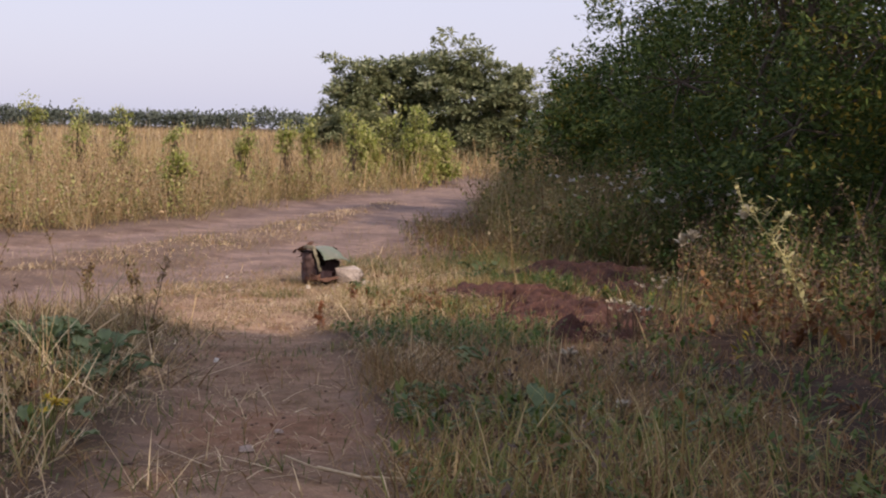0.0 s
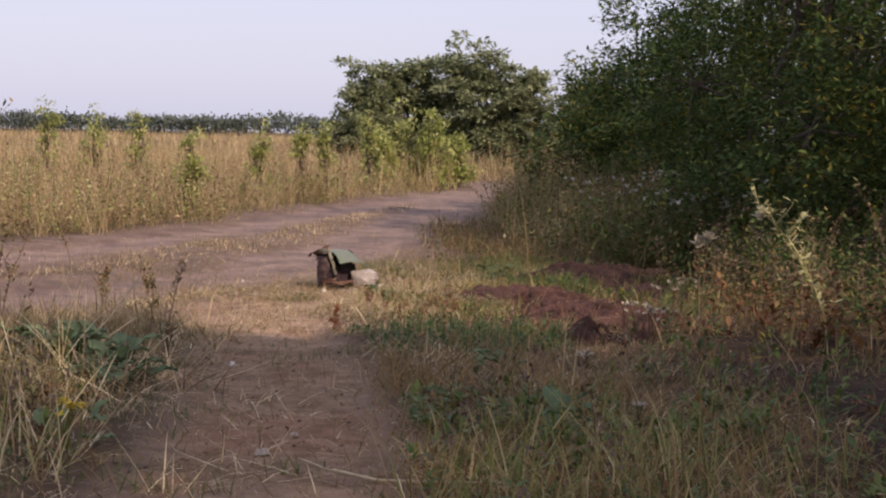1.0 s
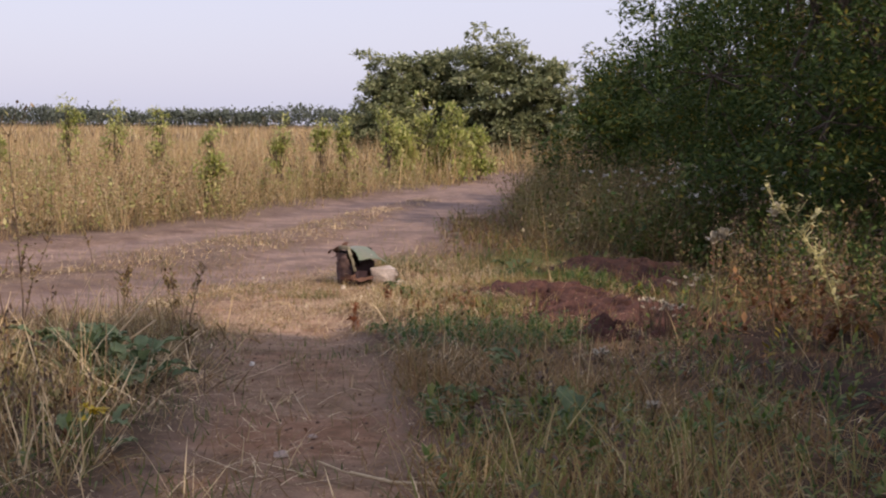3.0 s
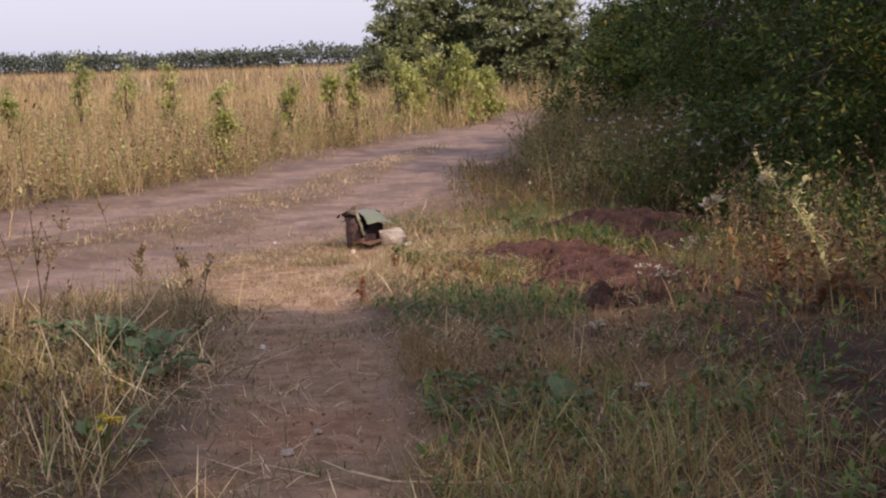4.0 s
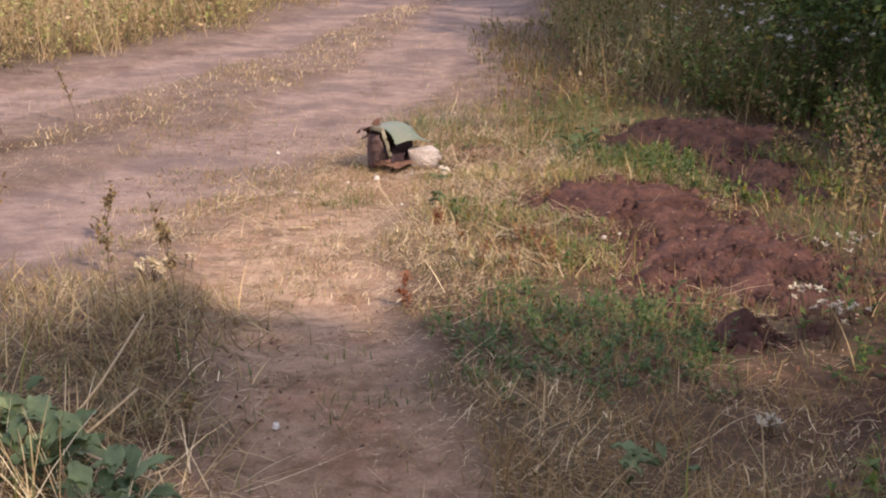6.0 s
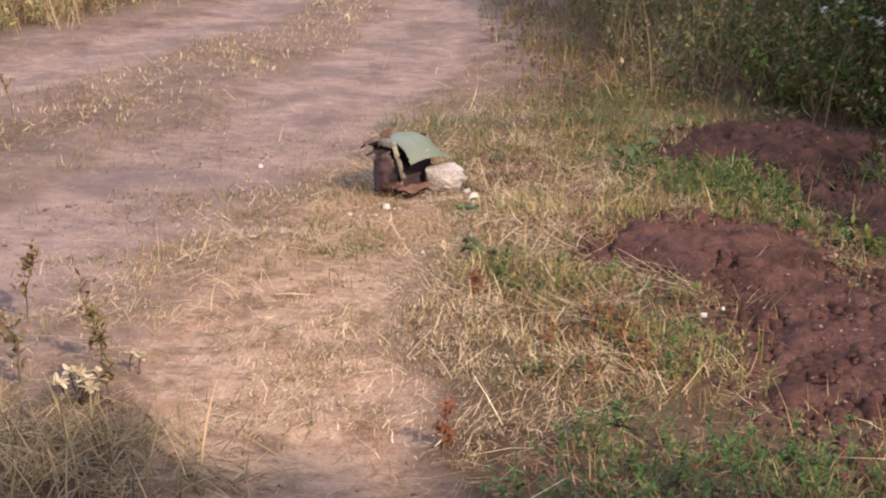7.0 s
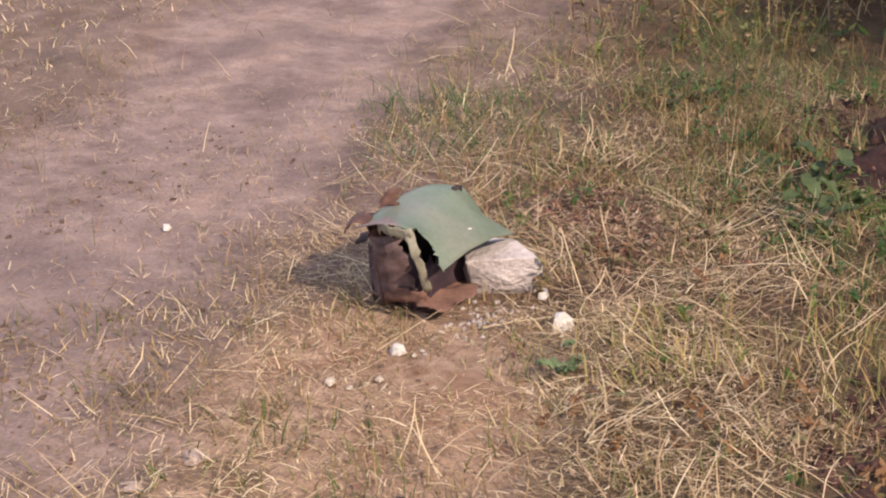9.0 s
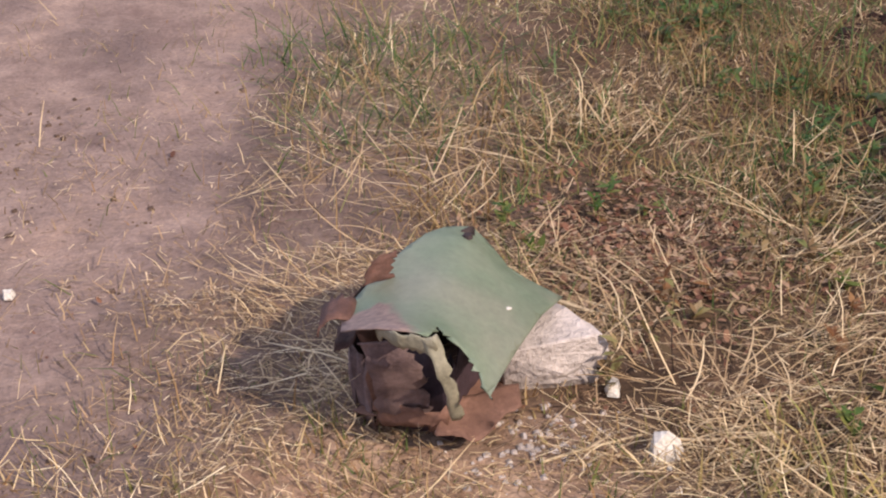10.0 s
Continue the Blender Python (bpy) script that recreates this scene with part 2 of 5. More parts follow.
    speck = ramp(n, l, fine, [(0.3, (0.72, 0.72, 0.72)), (0.6, (1.05, 1.04, 1.02)), (0.75, (1.3, 1.28, 1.2))])
    col = mix(n, l, 1.0, col, speck, "MULTIPLY")
    l.new(col, b.inputs["Base Color"])
    b.inputs["Roughness"].default_value = 0.95
    b.inputs["Specular IOR Level"].default_value = 0.14
    mx = n.new("ShaderNodeMath")
    mx.operation = "ADD"
    l.new(mid, mx.inputs[0])
    l.new(fine, mx.inputs[1])
    relief(n, l, b, mx.outputs[0], 0.55, 0.010)
    return m


def soil_mat(name, dark, light):
    m, n, l, b = material(name)
    pos = world_pos(n)
    a = noise_tex(n, l, 6, 5, 0.65, pos)
    f = noise_tex(n, l, 60, 5, 0.7, pos)
    col = ramp(n, l, a, [(0.3, dark), (0.65, light)])
    col = mix(n, l, 1.0, col, ramp(n, l, f, [(0.3, (0.6, 0.6, 0.6)), (0.7, (1.3, 1.28, 1.25))]), "MULTIPLY")
    l.new(col, b.inputs["Base Color"])
    b.inputs["Roughness"].default_value = 0.95
    b.inputs["Specular IOR Level"].default_value = 0.14
    relief(n, l, b, f, 0.9, 0.015)
    return m


def simple_mat(name, dark, light, scale, rough=0.8, bump=0.4, dist=0.004, metal=0.0):
    m, n, l, b = material(name)
    tc = n.new("ShaderNodeTexCoord")
    a = noise_tex(n, l, scale, 5, 0.65, tc.outputs["Object"])
    f = noise_tex(n, l, scale * 7, 4, 0.7, tc.outputs["Object"])
    col = ramp(n, l, a, [(0.3, dark), (0.7, light)])
    col = mix(n, l, 1.0, col, ramp(n, l, f, [(0.3, (0.8, 0.8, 0.8)), (0.7, (1.15, 1.15, 1.15))]), "MULTIPLY")
    l.new(col, b.inputs["Base Color"])
    b.inputs["Roughness"].default_value, b.inputs["Metallic"].default_value = rough, metal
    relief(n, l, b, f, bump, dist)
    return m


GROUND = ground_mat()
SOIL_RED = soil_mat("red_brown_soil", (0.042, 0.022, 0.0185), (0.135, 0.069, 0.057))
SOIL_CRUMB = soil_mat("earth_crumb", (0.07, 0.043, 0.033), (0.20, 0.135, 0.10))
SOIL_DARK = soil_mat("dark_moist_soil", (0.022, 0.0125, 0.0125), (0.078, 0.043, 0.038))
STRAW = plant_mat("straw", [(0.0, (0.10, 0.062, 0.036)), (0.2, (0.26, 0.165, 0.09)), (0.38, (0.42, 0.30, 0.15)), (0.55, (0.66, 0.49, 0.27)), (1.0, (0.95, 0.80, 0.52))], 0.2, 0.5, 0.38, 2.2)
LITTER = plant_mat("grass_litter", [(0.0, (0.11, 0.075, 0.043)), (0.3, (0.24, 0.152, 0.088)), (0.55, (0.41, 0.275, 0.16)), (0.75, (0.34, 0.25, 0.13)), (1.0, (0.72, 0.55, 0.36))], 0.2, 0.65, 0.4, 2.6)
BRIGHT_STRAW = plant_mat("pale_straw", [(0.0, (0.25, 0.16, 0.08)), (0.4, (0.46, 0.32, 0.17)), (1.0, (0.72, 0.57, 0.35))], 0.2, 0.5, 0.2)
DRY = plant_mat("dry_grass", [(0.0, (0.10, 0.10, 0.04)), (0.22, (0.17, 0.115, 0.06)), (0.45, (0.31, 0.215, 0.11)), (0.65, (0.42, 0.31, 0.16)), (0.85, (0.27, 0.23, 0.10)), (1.0, (0.52, 0.42, 0.26))], 0.3, 0.6, 0.4)
FIELD = plant_mat("field_grass", [(0.0, (0.20, 0.17, 0.07)), (0.2, (0.33, 0.215, 0.11)), (0.4, (0.50, 0.34, 0.17)), (0.55, (0.62, 0.45, 0.25)), (0.72, (0.42, 0.36, 0.15)), (0.85, (0.58, 0.40, 0.20)), (1.0, (0.74, 0.62, 0.40))], 0.35, 0.6, 0.75, 0.9)
# Darker, browner copy of dry_grass; the shade is part of its colours.
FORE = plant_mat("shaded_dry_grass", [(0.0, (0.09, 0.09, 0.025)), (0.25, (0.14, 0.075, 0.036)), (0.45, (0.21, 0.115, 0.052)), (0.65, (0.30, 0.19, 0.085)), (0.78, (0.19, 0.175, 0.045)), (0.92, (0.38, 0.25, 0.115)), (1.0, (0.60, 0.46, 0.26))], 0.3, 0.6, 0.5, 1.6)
RUSTY = plant_mat("rusty_weed", [(0.0, (0.10, 0.04, 0.018)), (0.5, (0.20, 0.09, 0.035)), (1.0, (0.34, 0.19, 0.08))], 0.3, 0.6, 0.3)
SHORT = plant_mat("short_grass", [(0.0, (0.09, 0.125, 0.04)), (0.3, (0.18, 0.18, 0.06)), (0.55, (0.36, 0.26, 0.12)), (0.8, (0.30, 0.17, 0.08)), (1.0, (0.55, 0.42, 0.23))], 0.3, 0.6, 0.7, 2.4)
GREEN = plant_mat("green_herb", [(0.0, (0.042, 0.088, 0.019)), (0.4, (0.085, 0.148, 0.032)), (0.68, (0.15, 0.185, 0.045)), (0.86, (0.23, 0.22, 0.065)), (0.94, (0.22, 0.12, 0.045)), (1.0, (0.38, 0.30, 0.13))], 0.35, 0.5, 0.42, 2.2)
CLOVER = plant_mat("clover_leaf", [(0.0, (0.035, 0.085, 0.024)), (0.45, (0.075, 0.145, 0.042)), (0.75, (0.125, 0.18, 0.05)), (0.9, (0.20, 0.20, 0.07)), (1.0, (0.30, 0.19, 0.085))], 0.35, 0.5, 0.5, 2.6)
WEED = plant_mat("brown_weed", [(0.0, (0.09, 0.06, 0.03)), (0.35, (0.22, 0.14, 0.065)), (0.6, (0.19, 0.21, 0.075)), (0.85, (0.31, 0.22, 0.10)), (1.0, (0.38, 0.28, 0.15))], 0.3, 0.6, 0.35)
THATCH = plant_mat("brown_thatch", [(0.0, (0.11, 0.075, 0.032)), (0.3, (0.24, 0.148, 0.068)), (0.5, (0.24, 0.165, 0.065)), (0.7, (0.37, 0.245, 0.115)), (0.85, (0.27, 0.155, 0.06)), (1.0, (0.60, 0.46, 0.25))], 0.3, 0.65, 0.5, 1.8)
FRESH = plant_mat("yellow_green_grass", [(0.0, (0.14, 0.18, 0.05)), (0.35, (0.29, 0.29, 0.085)), (0.6, (0.42, 0.33, 0.13)), (0.8, (0.33, 0.21, 0.09)), (1.0, (0.66, 0.54, 0.28))], 0.35, 0.55, 0.5, 2.0)
TAN = plant_mat("tan_field_weed", [(0.0, (0.17, 0.15, 0.06)), (0.2, (0.28, 0.17, 0.085)), (0.4, (0.46, 0.31, 0.16)), (0.6, (0.34, 0.28, 0.12)), (0.8, (0.56, 0.41, 0.24)), (1.0, (0.68, 0.54, 0.36))], 0.35, 0.65, 0.7, 0.8)
OLIVEWEED = plant_mat("olive_brown_weed", [(0.0, (0.16, 0.15, 0.06)), (0.3, (0.33, 0.25, 0.115)), (0.5, (0.30, 0.30, 0.11)), (0.75, (0.44, 0.32, 0.16)), (1.0, (0.60, 0.48, 0.29))], 0.45, 0.65, 0.5, 0.9)
VERGE = plant_mat("verge_weed", [(0.0, (0.08, 0.09, 0.03)), (0.3, (0.19, 0.145, 0.066)), (0.5, (0.16, 0.175, 0.06)), (0.75, (0.27, 0.19, 0.095)), (0.93, (0.33, 0.27, 0.14)), (1.0, (0.46, 0.38, 0.24))], 0.4, 0.65, 0.6, 0.9)
HEDGE = plant_mat("hedge_leaf", [(0.0, (0.026, 0.056, 0.015)), (0.5, (0.062, 0.108, 0.028)), (0.80, (0.115, 0.165, 0.04)), (0.95, (0.16, 0.19, 0.045)), (1.0, (0.27, 0.21, 0.035))], 0.3, 0.75, 0.5, 0.6)
SAP = plant_mat("sapling_leaf", [(0.0, (0.22, 0.28, 0.065)), (0.5, (0.42, 0.46, 0.14)), (1.0, (0.66, 0.62, 0.30))], 0.5, 0.55, 0.2)
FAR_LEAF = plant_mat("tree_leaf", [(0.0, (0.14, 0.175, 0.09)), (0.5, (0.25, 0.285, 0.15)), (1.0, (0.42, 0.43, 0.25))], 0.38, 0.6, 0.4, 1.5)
# Distant leaves paler and greyer, with the air's haze mixed into the colour.
WOOD_FAR = plant_mat("hazed_far_leaf", [(0.0, (0.07, 0.09, 0.065)), (1.0, (0.13, 0.15, 0.11))], 0.25, 0.7, 0.2)
BARK = simple_mat("bark", (0.06, 0.045, 0.035), (0.16, 0.12, 0.09), 12, 0.9, 0.8, 0.02)
STALK = simple_mat("dead_stalk", (0.07, 0.045, 0.03), (0.16, 0.105, 0.065), 20, 0.8, 0.3)
ROCK = simple_mat("limestone", (0.33, 0.285, 0.26), (0.62, 0.55, 0.51), 8, 0.9, 0.9, 0.014)
CHALK = simple_mat("chalk_chip", (0.48, 0.44, 0.38), (0.72, 0.68, 0.61), 25, 0.85, 0.4)

# ---------------------------------------------------------------- ground, track and footpath
def spread(lo, hi, fine, far):
    """Even steps from lo to hi, growing ones out to +-far."""
    mid = np.arange(lo, hi + fine / 2, fine)
    out, s, p = [], fine, hi
    while p < far:
        s *= 1.16
        p += s
        out.append(p)
    back, s, p = [], fine, lo
    while p > -far:
        s *= 1.16
        p -= s
        back.append(p)
    return np.concatenate([back[::-1], mid, out])


def build_ground():
    gx, gy = spread(-3.2, 3.2, 0.045, 900), spread(-7.5, 5.0, 0.045, 900)
    X, Y = np.meshgrid(gx, gy, indexing="ij")
    Z = ground_z(X, Y)
    D = np.maximum(dusty(X, Y), 0.6 * (1 - step(0.9, 1.5, np.minimum(near_line(X, Y, RUT_L), near_line(X, Y, RUT_R)))) * step(-5.0, -3.4, Y))
    nx, ny = X.shape
    idx = np.arange(nx * ny).reshape(nx, ny)
    F = np.stack([idx[:-1, :-1], idx[1:, :-1], idx[1:, 1:], idx[:-1, 1:]], -1).reshape(-1, 4)
    V = np.stack([X, Y, Z], -1).reshape(-1, 3)
    cx, cy = V[F][:, :, 0].mean(1), V[F][:, :, 1].mean(1)
    track = (np.minimum(near_line(cx, cy, RUT_L), near_line(cx, cy, RUT_R)) < 0.62) & (cy < 41)
    foot = (near_line(cx, cy, FOOT) < 0.38) & ~track & (cy > -14)
    for name, sel, label in (("ground", ~(track | foot), "dry brown earth with straw litter and short grass"),
                             ("dirt_track", track, "dusty pinkish dirt track with two wheel ruts"),
                             ("footpath", foot, "narrow trodden earth footpath through dry grass")):
        used, inv = np.unique(F[sel], return_inverse=True)
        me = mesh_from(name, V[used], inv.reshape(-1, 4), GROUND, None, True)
        a = me.attributes.new("bare", "FLOAT", "POINT")
        a.data.foreach_set("value", D.ravel()[used].astype(np.float32))
        a = me.attributes.new("trodden", "FLOAT", "POINT")
        a.data.foreach_set("value", trodden(V[used][:, 0], V[used][:, 1]).astype(np.float32))
        px, py = V[used][:, 0], V[used][:, 1]
        # Patch of dark soil right of the path, shade included in its colour.
        a = me.attributes.new("soil_and_shade", "FLOAT", "POINT")
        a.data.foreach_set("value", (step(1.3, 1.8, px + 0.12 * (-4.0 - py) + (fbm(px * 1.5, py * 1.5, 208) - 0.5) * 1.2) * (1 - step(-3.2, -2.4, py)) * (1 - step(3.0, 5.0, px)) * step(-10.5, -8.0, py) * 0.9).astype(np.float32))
        a = me.attributes.new("red_clay", "FLOAT", "POINT")
        a.data.foreach_set("value", (0.9 * (1 - step(0.5, 1.2, np.hypot((px - 0.02) / 0.45, (py + 5.95) / 0.55) + (fbm(px * 4, py * 4, 216) - 0.5) * 0.8))).astype(np.float32))
        # Tint kept to the near ground, following the edge of the tree shade.
        a = me.attributes.new("litter", "FLOAT", "POINT")
        a.data.foreach_set("value", ((1 - step(-3.4, -2.4, py)) * (0.35 + 0.6 * step(0.35, 0.6, fbm(px * 1.4, py * 1.4, 209)))).astype(np.float32))
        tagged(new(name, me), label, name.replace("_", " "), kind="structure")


build_ground()


# ---------------------------------------------------------------- grass and litter
def scatter(n, x0, x1, y0, y1, keep=None):
    x, y = rng.uniform(x0, x1, n), rng.uniform(y0, y1, n)
    if keep is not None:
        ok = rng.random(n) < keep(x, y)
        x, y = x[ok], y[ok]
    return x, y


def grounded(x, y, up=0.0):
    return np.stack([x, y, ground_z(x, y) - 0.004 + up], 1)


def stuff(name, geo, mats, label, category):
    return tagged(new(name, geo.mesh(name, mats)), label, category, kind="stuff")


def clumpy(x, y, s, seed, lo=0.35, hi=0.65):
    return step(lo, hi, fbm(x * s, y * s, seed))


def green_patch(x, y):
    """The clover and nettle patch beside the footpath."""
    e = np.hypot((x - 0.62) / 0.55, (y + 3.35) / 0.75)
    return 1 - step(0.6, 1.15, e + (fbm(x * 3, y * 3, 31) - 0.5) * 0.7)


HEAPS = [(1.15, -0.83, 0.45, 0.58, 0.06), (1.37, -2.05, 0.46, 1.0, 0.04), (1.95, 1.45, 0.62, 0.70, 0.10), (2.02, 0.1, 0.34, 0.80, 0.05)]


def soil_heap(x, y):
    """Where loose soil lies bare, 0 to 1."""
    out = np.zeros(np.shape(x))
    for hx, hy, rx, ry, hh in HEAPS:
        e = np.hypot((x - hx) / rx, (y - hy) / ry) + (fbm(x * 3.2, y * 3.2, 33) - 0.5) * 0.9 + (fbm(x * 9, y * 9, 34) - 0.5) * 0.6
        out = np.maximum(out, 1 - step(0.85, 1.05, e))
    return out


def scraped(x, y):
    """Bare red-brown earth with leaf bits behind the canister."""
    return 1 - step(0.7, 1.15, np.hypot((x - 0.44) / 0.24, (y - 0.95) / 0.26) + (fbm(x * 6, y * 6, 246) - 0.5) * 0.8)


def straw_litter():
    g = Geo()
    def keep(x, y, size):
        d = dusty(x, y)
        tr = 1 - step(0.15, 0.5, np.minimum(near_line(x, y, RUT_R), near_line(x, y, RUT_L)) - 0.3)
        return (0.06 + 0.94 * clumpy(x, y, 2.4, 41, 0.44, 0.58)) * (0.45 + 0.55 * clumpy(x, y, 6.0, 245, 0.4, 0.58)) * (1 - 0.8 * scraped(x, y)) * (1 - 0.2 * step(0.35, 0.7, x)) * (1 - 0.75 * d * np.where(y < -2.8, 1, 0.45)) * (1 - (0.45 if size > 0.8 else 0.0) * trodden(x, y)) * (1 - 0.85 * tr) * (1 - 0.75 * step(0.55, 1.0, x) * step(0.5, 1.6, y)) * (1 - 0.75 * left_dust(x, y)) * (1 - 0.5 * (1 - step(-0.35, -0.1, x)) * step(-0.4, 0.1, y)) * (1 - 0.9 * soil_heap(x, y)) * (1 - step(-0.6, 0.2, in_field(x, y))) * (1 - 0.7 * step(1.3, 1.7, x) * (y < -3)) * (1 - 0.55 * (y < -3) * trodden(x, y))
    for n, x0, x1, y0, y1, size in ((46000, -1.6, 1.8, -2.8, 2.6, 0.85), (26000, -2.6, 2.6, -7.4, -2.6, 1.0), (3500, 0.12, 0.95, -0.1, 0.5, 0.9), (4000, -0.35, 0.3, 0.5, 1.3, 0.9), (10000, -3.2, 3.0, 2.4, 6.5, 1.4), (24000, -5.0, -0.4, -1.0, 6.5, 0.9), (60000, -1.5, 1.6, -2.6, 2.4, 0.4), (1500, -0.6, -0.15, 0.1, 1.2, 0.9), (5000, -0.6, 0.5, -7.3, -3.0, 0.5), (17000, -1.3, 0.4, -2.7, 0.4, 0.5)):
        x, y = scatter(n, x0, x1, y0, y1, lambda x, y: keep(x, y, size))
        k = len(x)
        L = rng.gamma(1.6, 0.036, k).clip(0.015, 0.30) * size
        v, f = blades(grounded(x, y, rng.uniform(0.002, 0.045, k)), L, rng.gamma(3.0, 0.00052, k).clip(0.0009, 0.0042) * max(size, 0.8), 5.5 * fbm(x * 0.9, y * 0.9, 43) - 2.6 + rng.normal(0, 0.6, k) + 3.14 * (rng.random(k) < 0.5),
                      rng.normal(1.38, 0.26, k), rng.normal(0.15, 0.35, k), 2, [0.8, 1, 0.45], rng.normal(0, 0.5, k), flat=True)
        g.add(v, f)
    stuff("straw_litter", g, STRAW, "flattened pale straw scattered over trodden earth", "straw")


def short_grass():
    g = Geo()
    def keep(x, y):
        d = dusty(x, y)
        return clumpy(x, y, 2.0, 51, 0.4, 0.68) * (1 - 0.8 * d) * (1 - 0.85 * scraped(x, y)) * (1 - 0.9 * soil_heap(x, y)) * (1 - step(-1.5, 0, in_field(x, y)))
    for n, x0, x1, y0, y1, h in ((40000, -1.8, 2.4, -3.0, 3.0, 0.05), (15000, -2.6, 3.0, -7.2, -2.8, 0.07), (22000, -3.6, 2.6, 2.6, 9.0, 0.08)):
        x, y = scatter(n, x0, x1, y0, y1, keep)
        k = len(x)
        v, f = blades(grounded(x, y), rng.gamma(3, h / 3, k).clip(0.015, 0.22), rng.uniform(0.0018, 0.004, k), rng.uniform(0, 6.28, k),
                      rng.normal(0.5, 0.35, k), rng.normal(0.6, 0.4, k), 2)
        g.add(v, f)
    stuff("short_grass", g, SHORT, "short half-dry grass, green and straw-coloured", "grass")


def tall_tufts(name, n, x0, x1, y0, y1, h, keep, mat, label, wide=1.0, clump=14, segs=3, loose=0.16, lean=0.12):
    """Grass in tufts: several blades from almost one root."""
    g = Geo()
    x, y = scatter(n, x0, x1, y0, y1, keep)
    x = np.repeat(x, clump) + rng.normal(0, 0.035 * wide, len(x) * clump)
    y = np.repeat(y, clump) + rng.normal(0, 0.035 * wide, len(y) * clump)
    k = len(x)
    uneven = (0.55 + 0.9 * fbm(x * 0.9, y * 0.9, 57)) * (0.35 + 1.3 * fbm(x * 3.1, y * 3.1, 58))
    v, f = blades(grounded(x, y), rng.normal(h, h * 0.28, k).clip(h * 0.25) * uneven, rng.uniform(0.002, 0.0045, k) * wide, rng.uniform(0, 6.28, k),
                  np.abs(rng.normal(lean, loose, k)), rng.normal(0.45, 0.4, k), segs)
    g.add(v, f)
    return stuff(name, g, mat, label, "grass")


def stems_with_leaves(name, n, x0, x1, y0, y1, h, keep, mats, label, leaf=0.045, per=12, lean=0.15, head=0.0, segs=2):
    """Herbs: a thin stem each, leaves up its length, some with a ragged head."""
    g = Geo()
    x, y = scatter(n, x0, x1, y0, y1, keep)
    k = len(x)
    base = grounded(x, y)
    H, A, T, B = rng.normal(h, h * 0.25, k).clip(h * 0.3) * (0.45 + 1.1 * fbm(x * 1.3, y * 1.3, 59)), rng.uniform(0, 6.28, k), np.abs(rng.normal(0, lean, k)), rng.normal(0.1, 0.2, k)
    v, f = blades(base, H, 0.004 + 0.003 * h, A, T, B, 3, [1, 0.9, 0.7, 0.4])
    g.add(v, f, 0)
    s = rng.uniform(0.12, 1.0, (k, per))
    th = T[:, None] + B[:, None] * s / 2
    q = base[:, None, :] + np.stack([np.sin(th) * np.cos(A)[:, None], np.sin(th) * np.sin(A)[:, None], np.cos(th)], -1) * (H[:, None] * s)[..., None]
    q = q.reshape(-1, 3)
    m = len(q)
    size = leaf * rng.uniform(0.5, 1.3, m) * (1.25 - 0.6 * s.ravel())
    if segs == 1:
        v, f = diamonds(q, size, size * 0.45, rng.uniform(0, 6.28, m), rng.normal(1.2, 0.4, m))
    else:
        v, f = blades(q, size, size * 0.42, rng.uniform(0, 6.28, m), rng.normal(1.05, 0.35, m), rng.normal(0.5, 0.3, m), segs, LEAF if segs == 3 else [0.25, 1.0, 0.15], flat=True)
    g.add(v, f, 1)
    if head:
        top = q.reshape(k, per, 3)[:, 0] * 0 + base + np.stack([np.sin(T) * np.cos(A), np.sin(T) * np.sin(A), np.cos(T)], -1) * (H * 0.97)[:, None]
        t2 = np.repeat(top, 10, 0) + rng.normal(0, head, (k * 10, 3)) * np.array([1, 1, 1.4])
        k2 = len(t2)
        v, f = diamonds(t2, np.full(k2, 0.025), np.full(k2, 0.012), rng.uniform(0, 6.28, k2), rng.uniform(0, 1.5, k2))
        g.add(v, f, 0)
    return stuff(name, g, mats, label, "weeds")


def right_foreground(x, y):
    edge = 0.28 + 0.12 * np.sin(y * 2)
    return step(edge, edge + 0.25, x) * (1 - step(-4.9, -4.1, y + 0.4 * fbm(x * 2, y * 2, 61))) * (0.15 + 0.85 * clumpy(x, y, 1.6, 62, 0.4, 0.62))


def left_foreground(x, y):
    return (1 - step(-0.95, -0.6, x + 0.05 * (y + 4))) * (1 - step(-2.9, -2.3, y)) * (1 - 0.8 * step(-4.8, -4.1, y + 0.4 * (fbm(x * 2, y * 2, 214) - 0.5))) * (0.2 + 0.8 * clumpy(x, y, 1.6, 66, 0.4, 0.62)) * (1 - dusty(x, y)) * (1 - 0.75 * (np.hypot((x + 0.86) / 0.42, (y + 4.75) / 0.5) < 1))


def left_weeds(x, y):
    return left_foreground(x, y) * (1 - 0.8 * step(-4.3, -3.6, y))


def verge(x, y):
    edge = np.interp(y, [-5, -1, 0.5, 1.6, 2.4, 3.4, 6.3, 13.4, 20, 30], [2.15, 2.3, 2.45, 2.6, 2.2, 1.35, 1.3, 1.9, 2.9, 6])
    return step(edge, edge + 0.45, x + (fbm(x * 2, y * 2, 68) - 0.5) * 0.5)


def low_verge(x, y):
    return step(0.55, 1.0, x) * step(2.3, 3.2, y) * (1 - verge(x, y)) * (1 - soil_heap(x, y)) * (0.35 + 0.65 * clumpy(x, y, 1.5, 64))


def mid_green(x, y):
    return step(0.12, 0.3, x) * (1 - step(1.0, 1.6, x)) * clumpy(x, y, 2.6, 77, 0.48, 0.65) * (1 - soil_heap(x, y))


straw_litter()
short_grass()
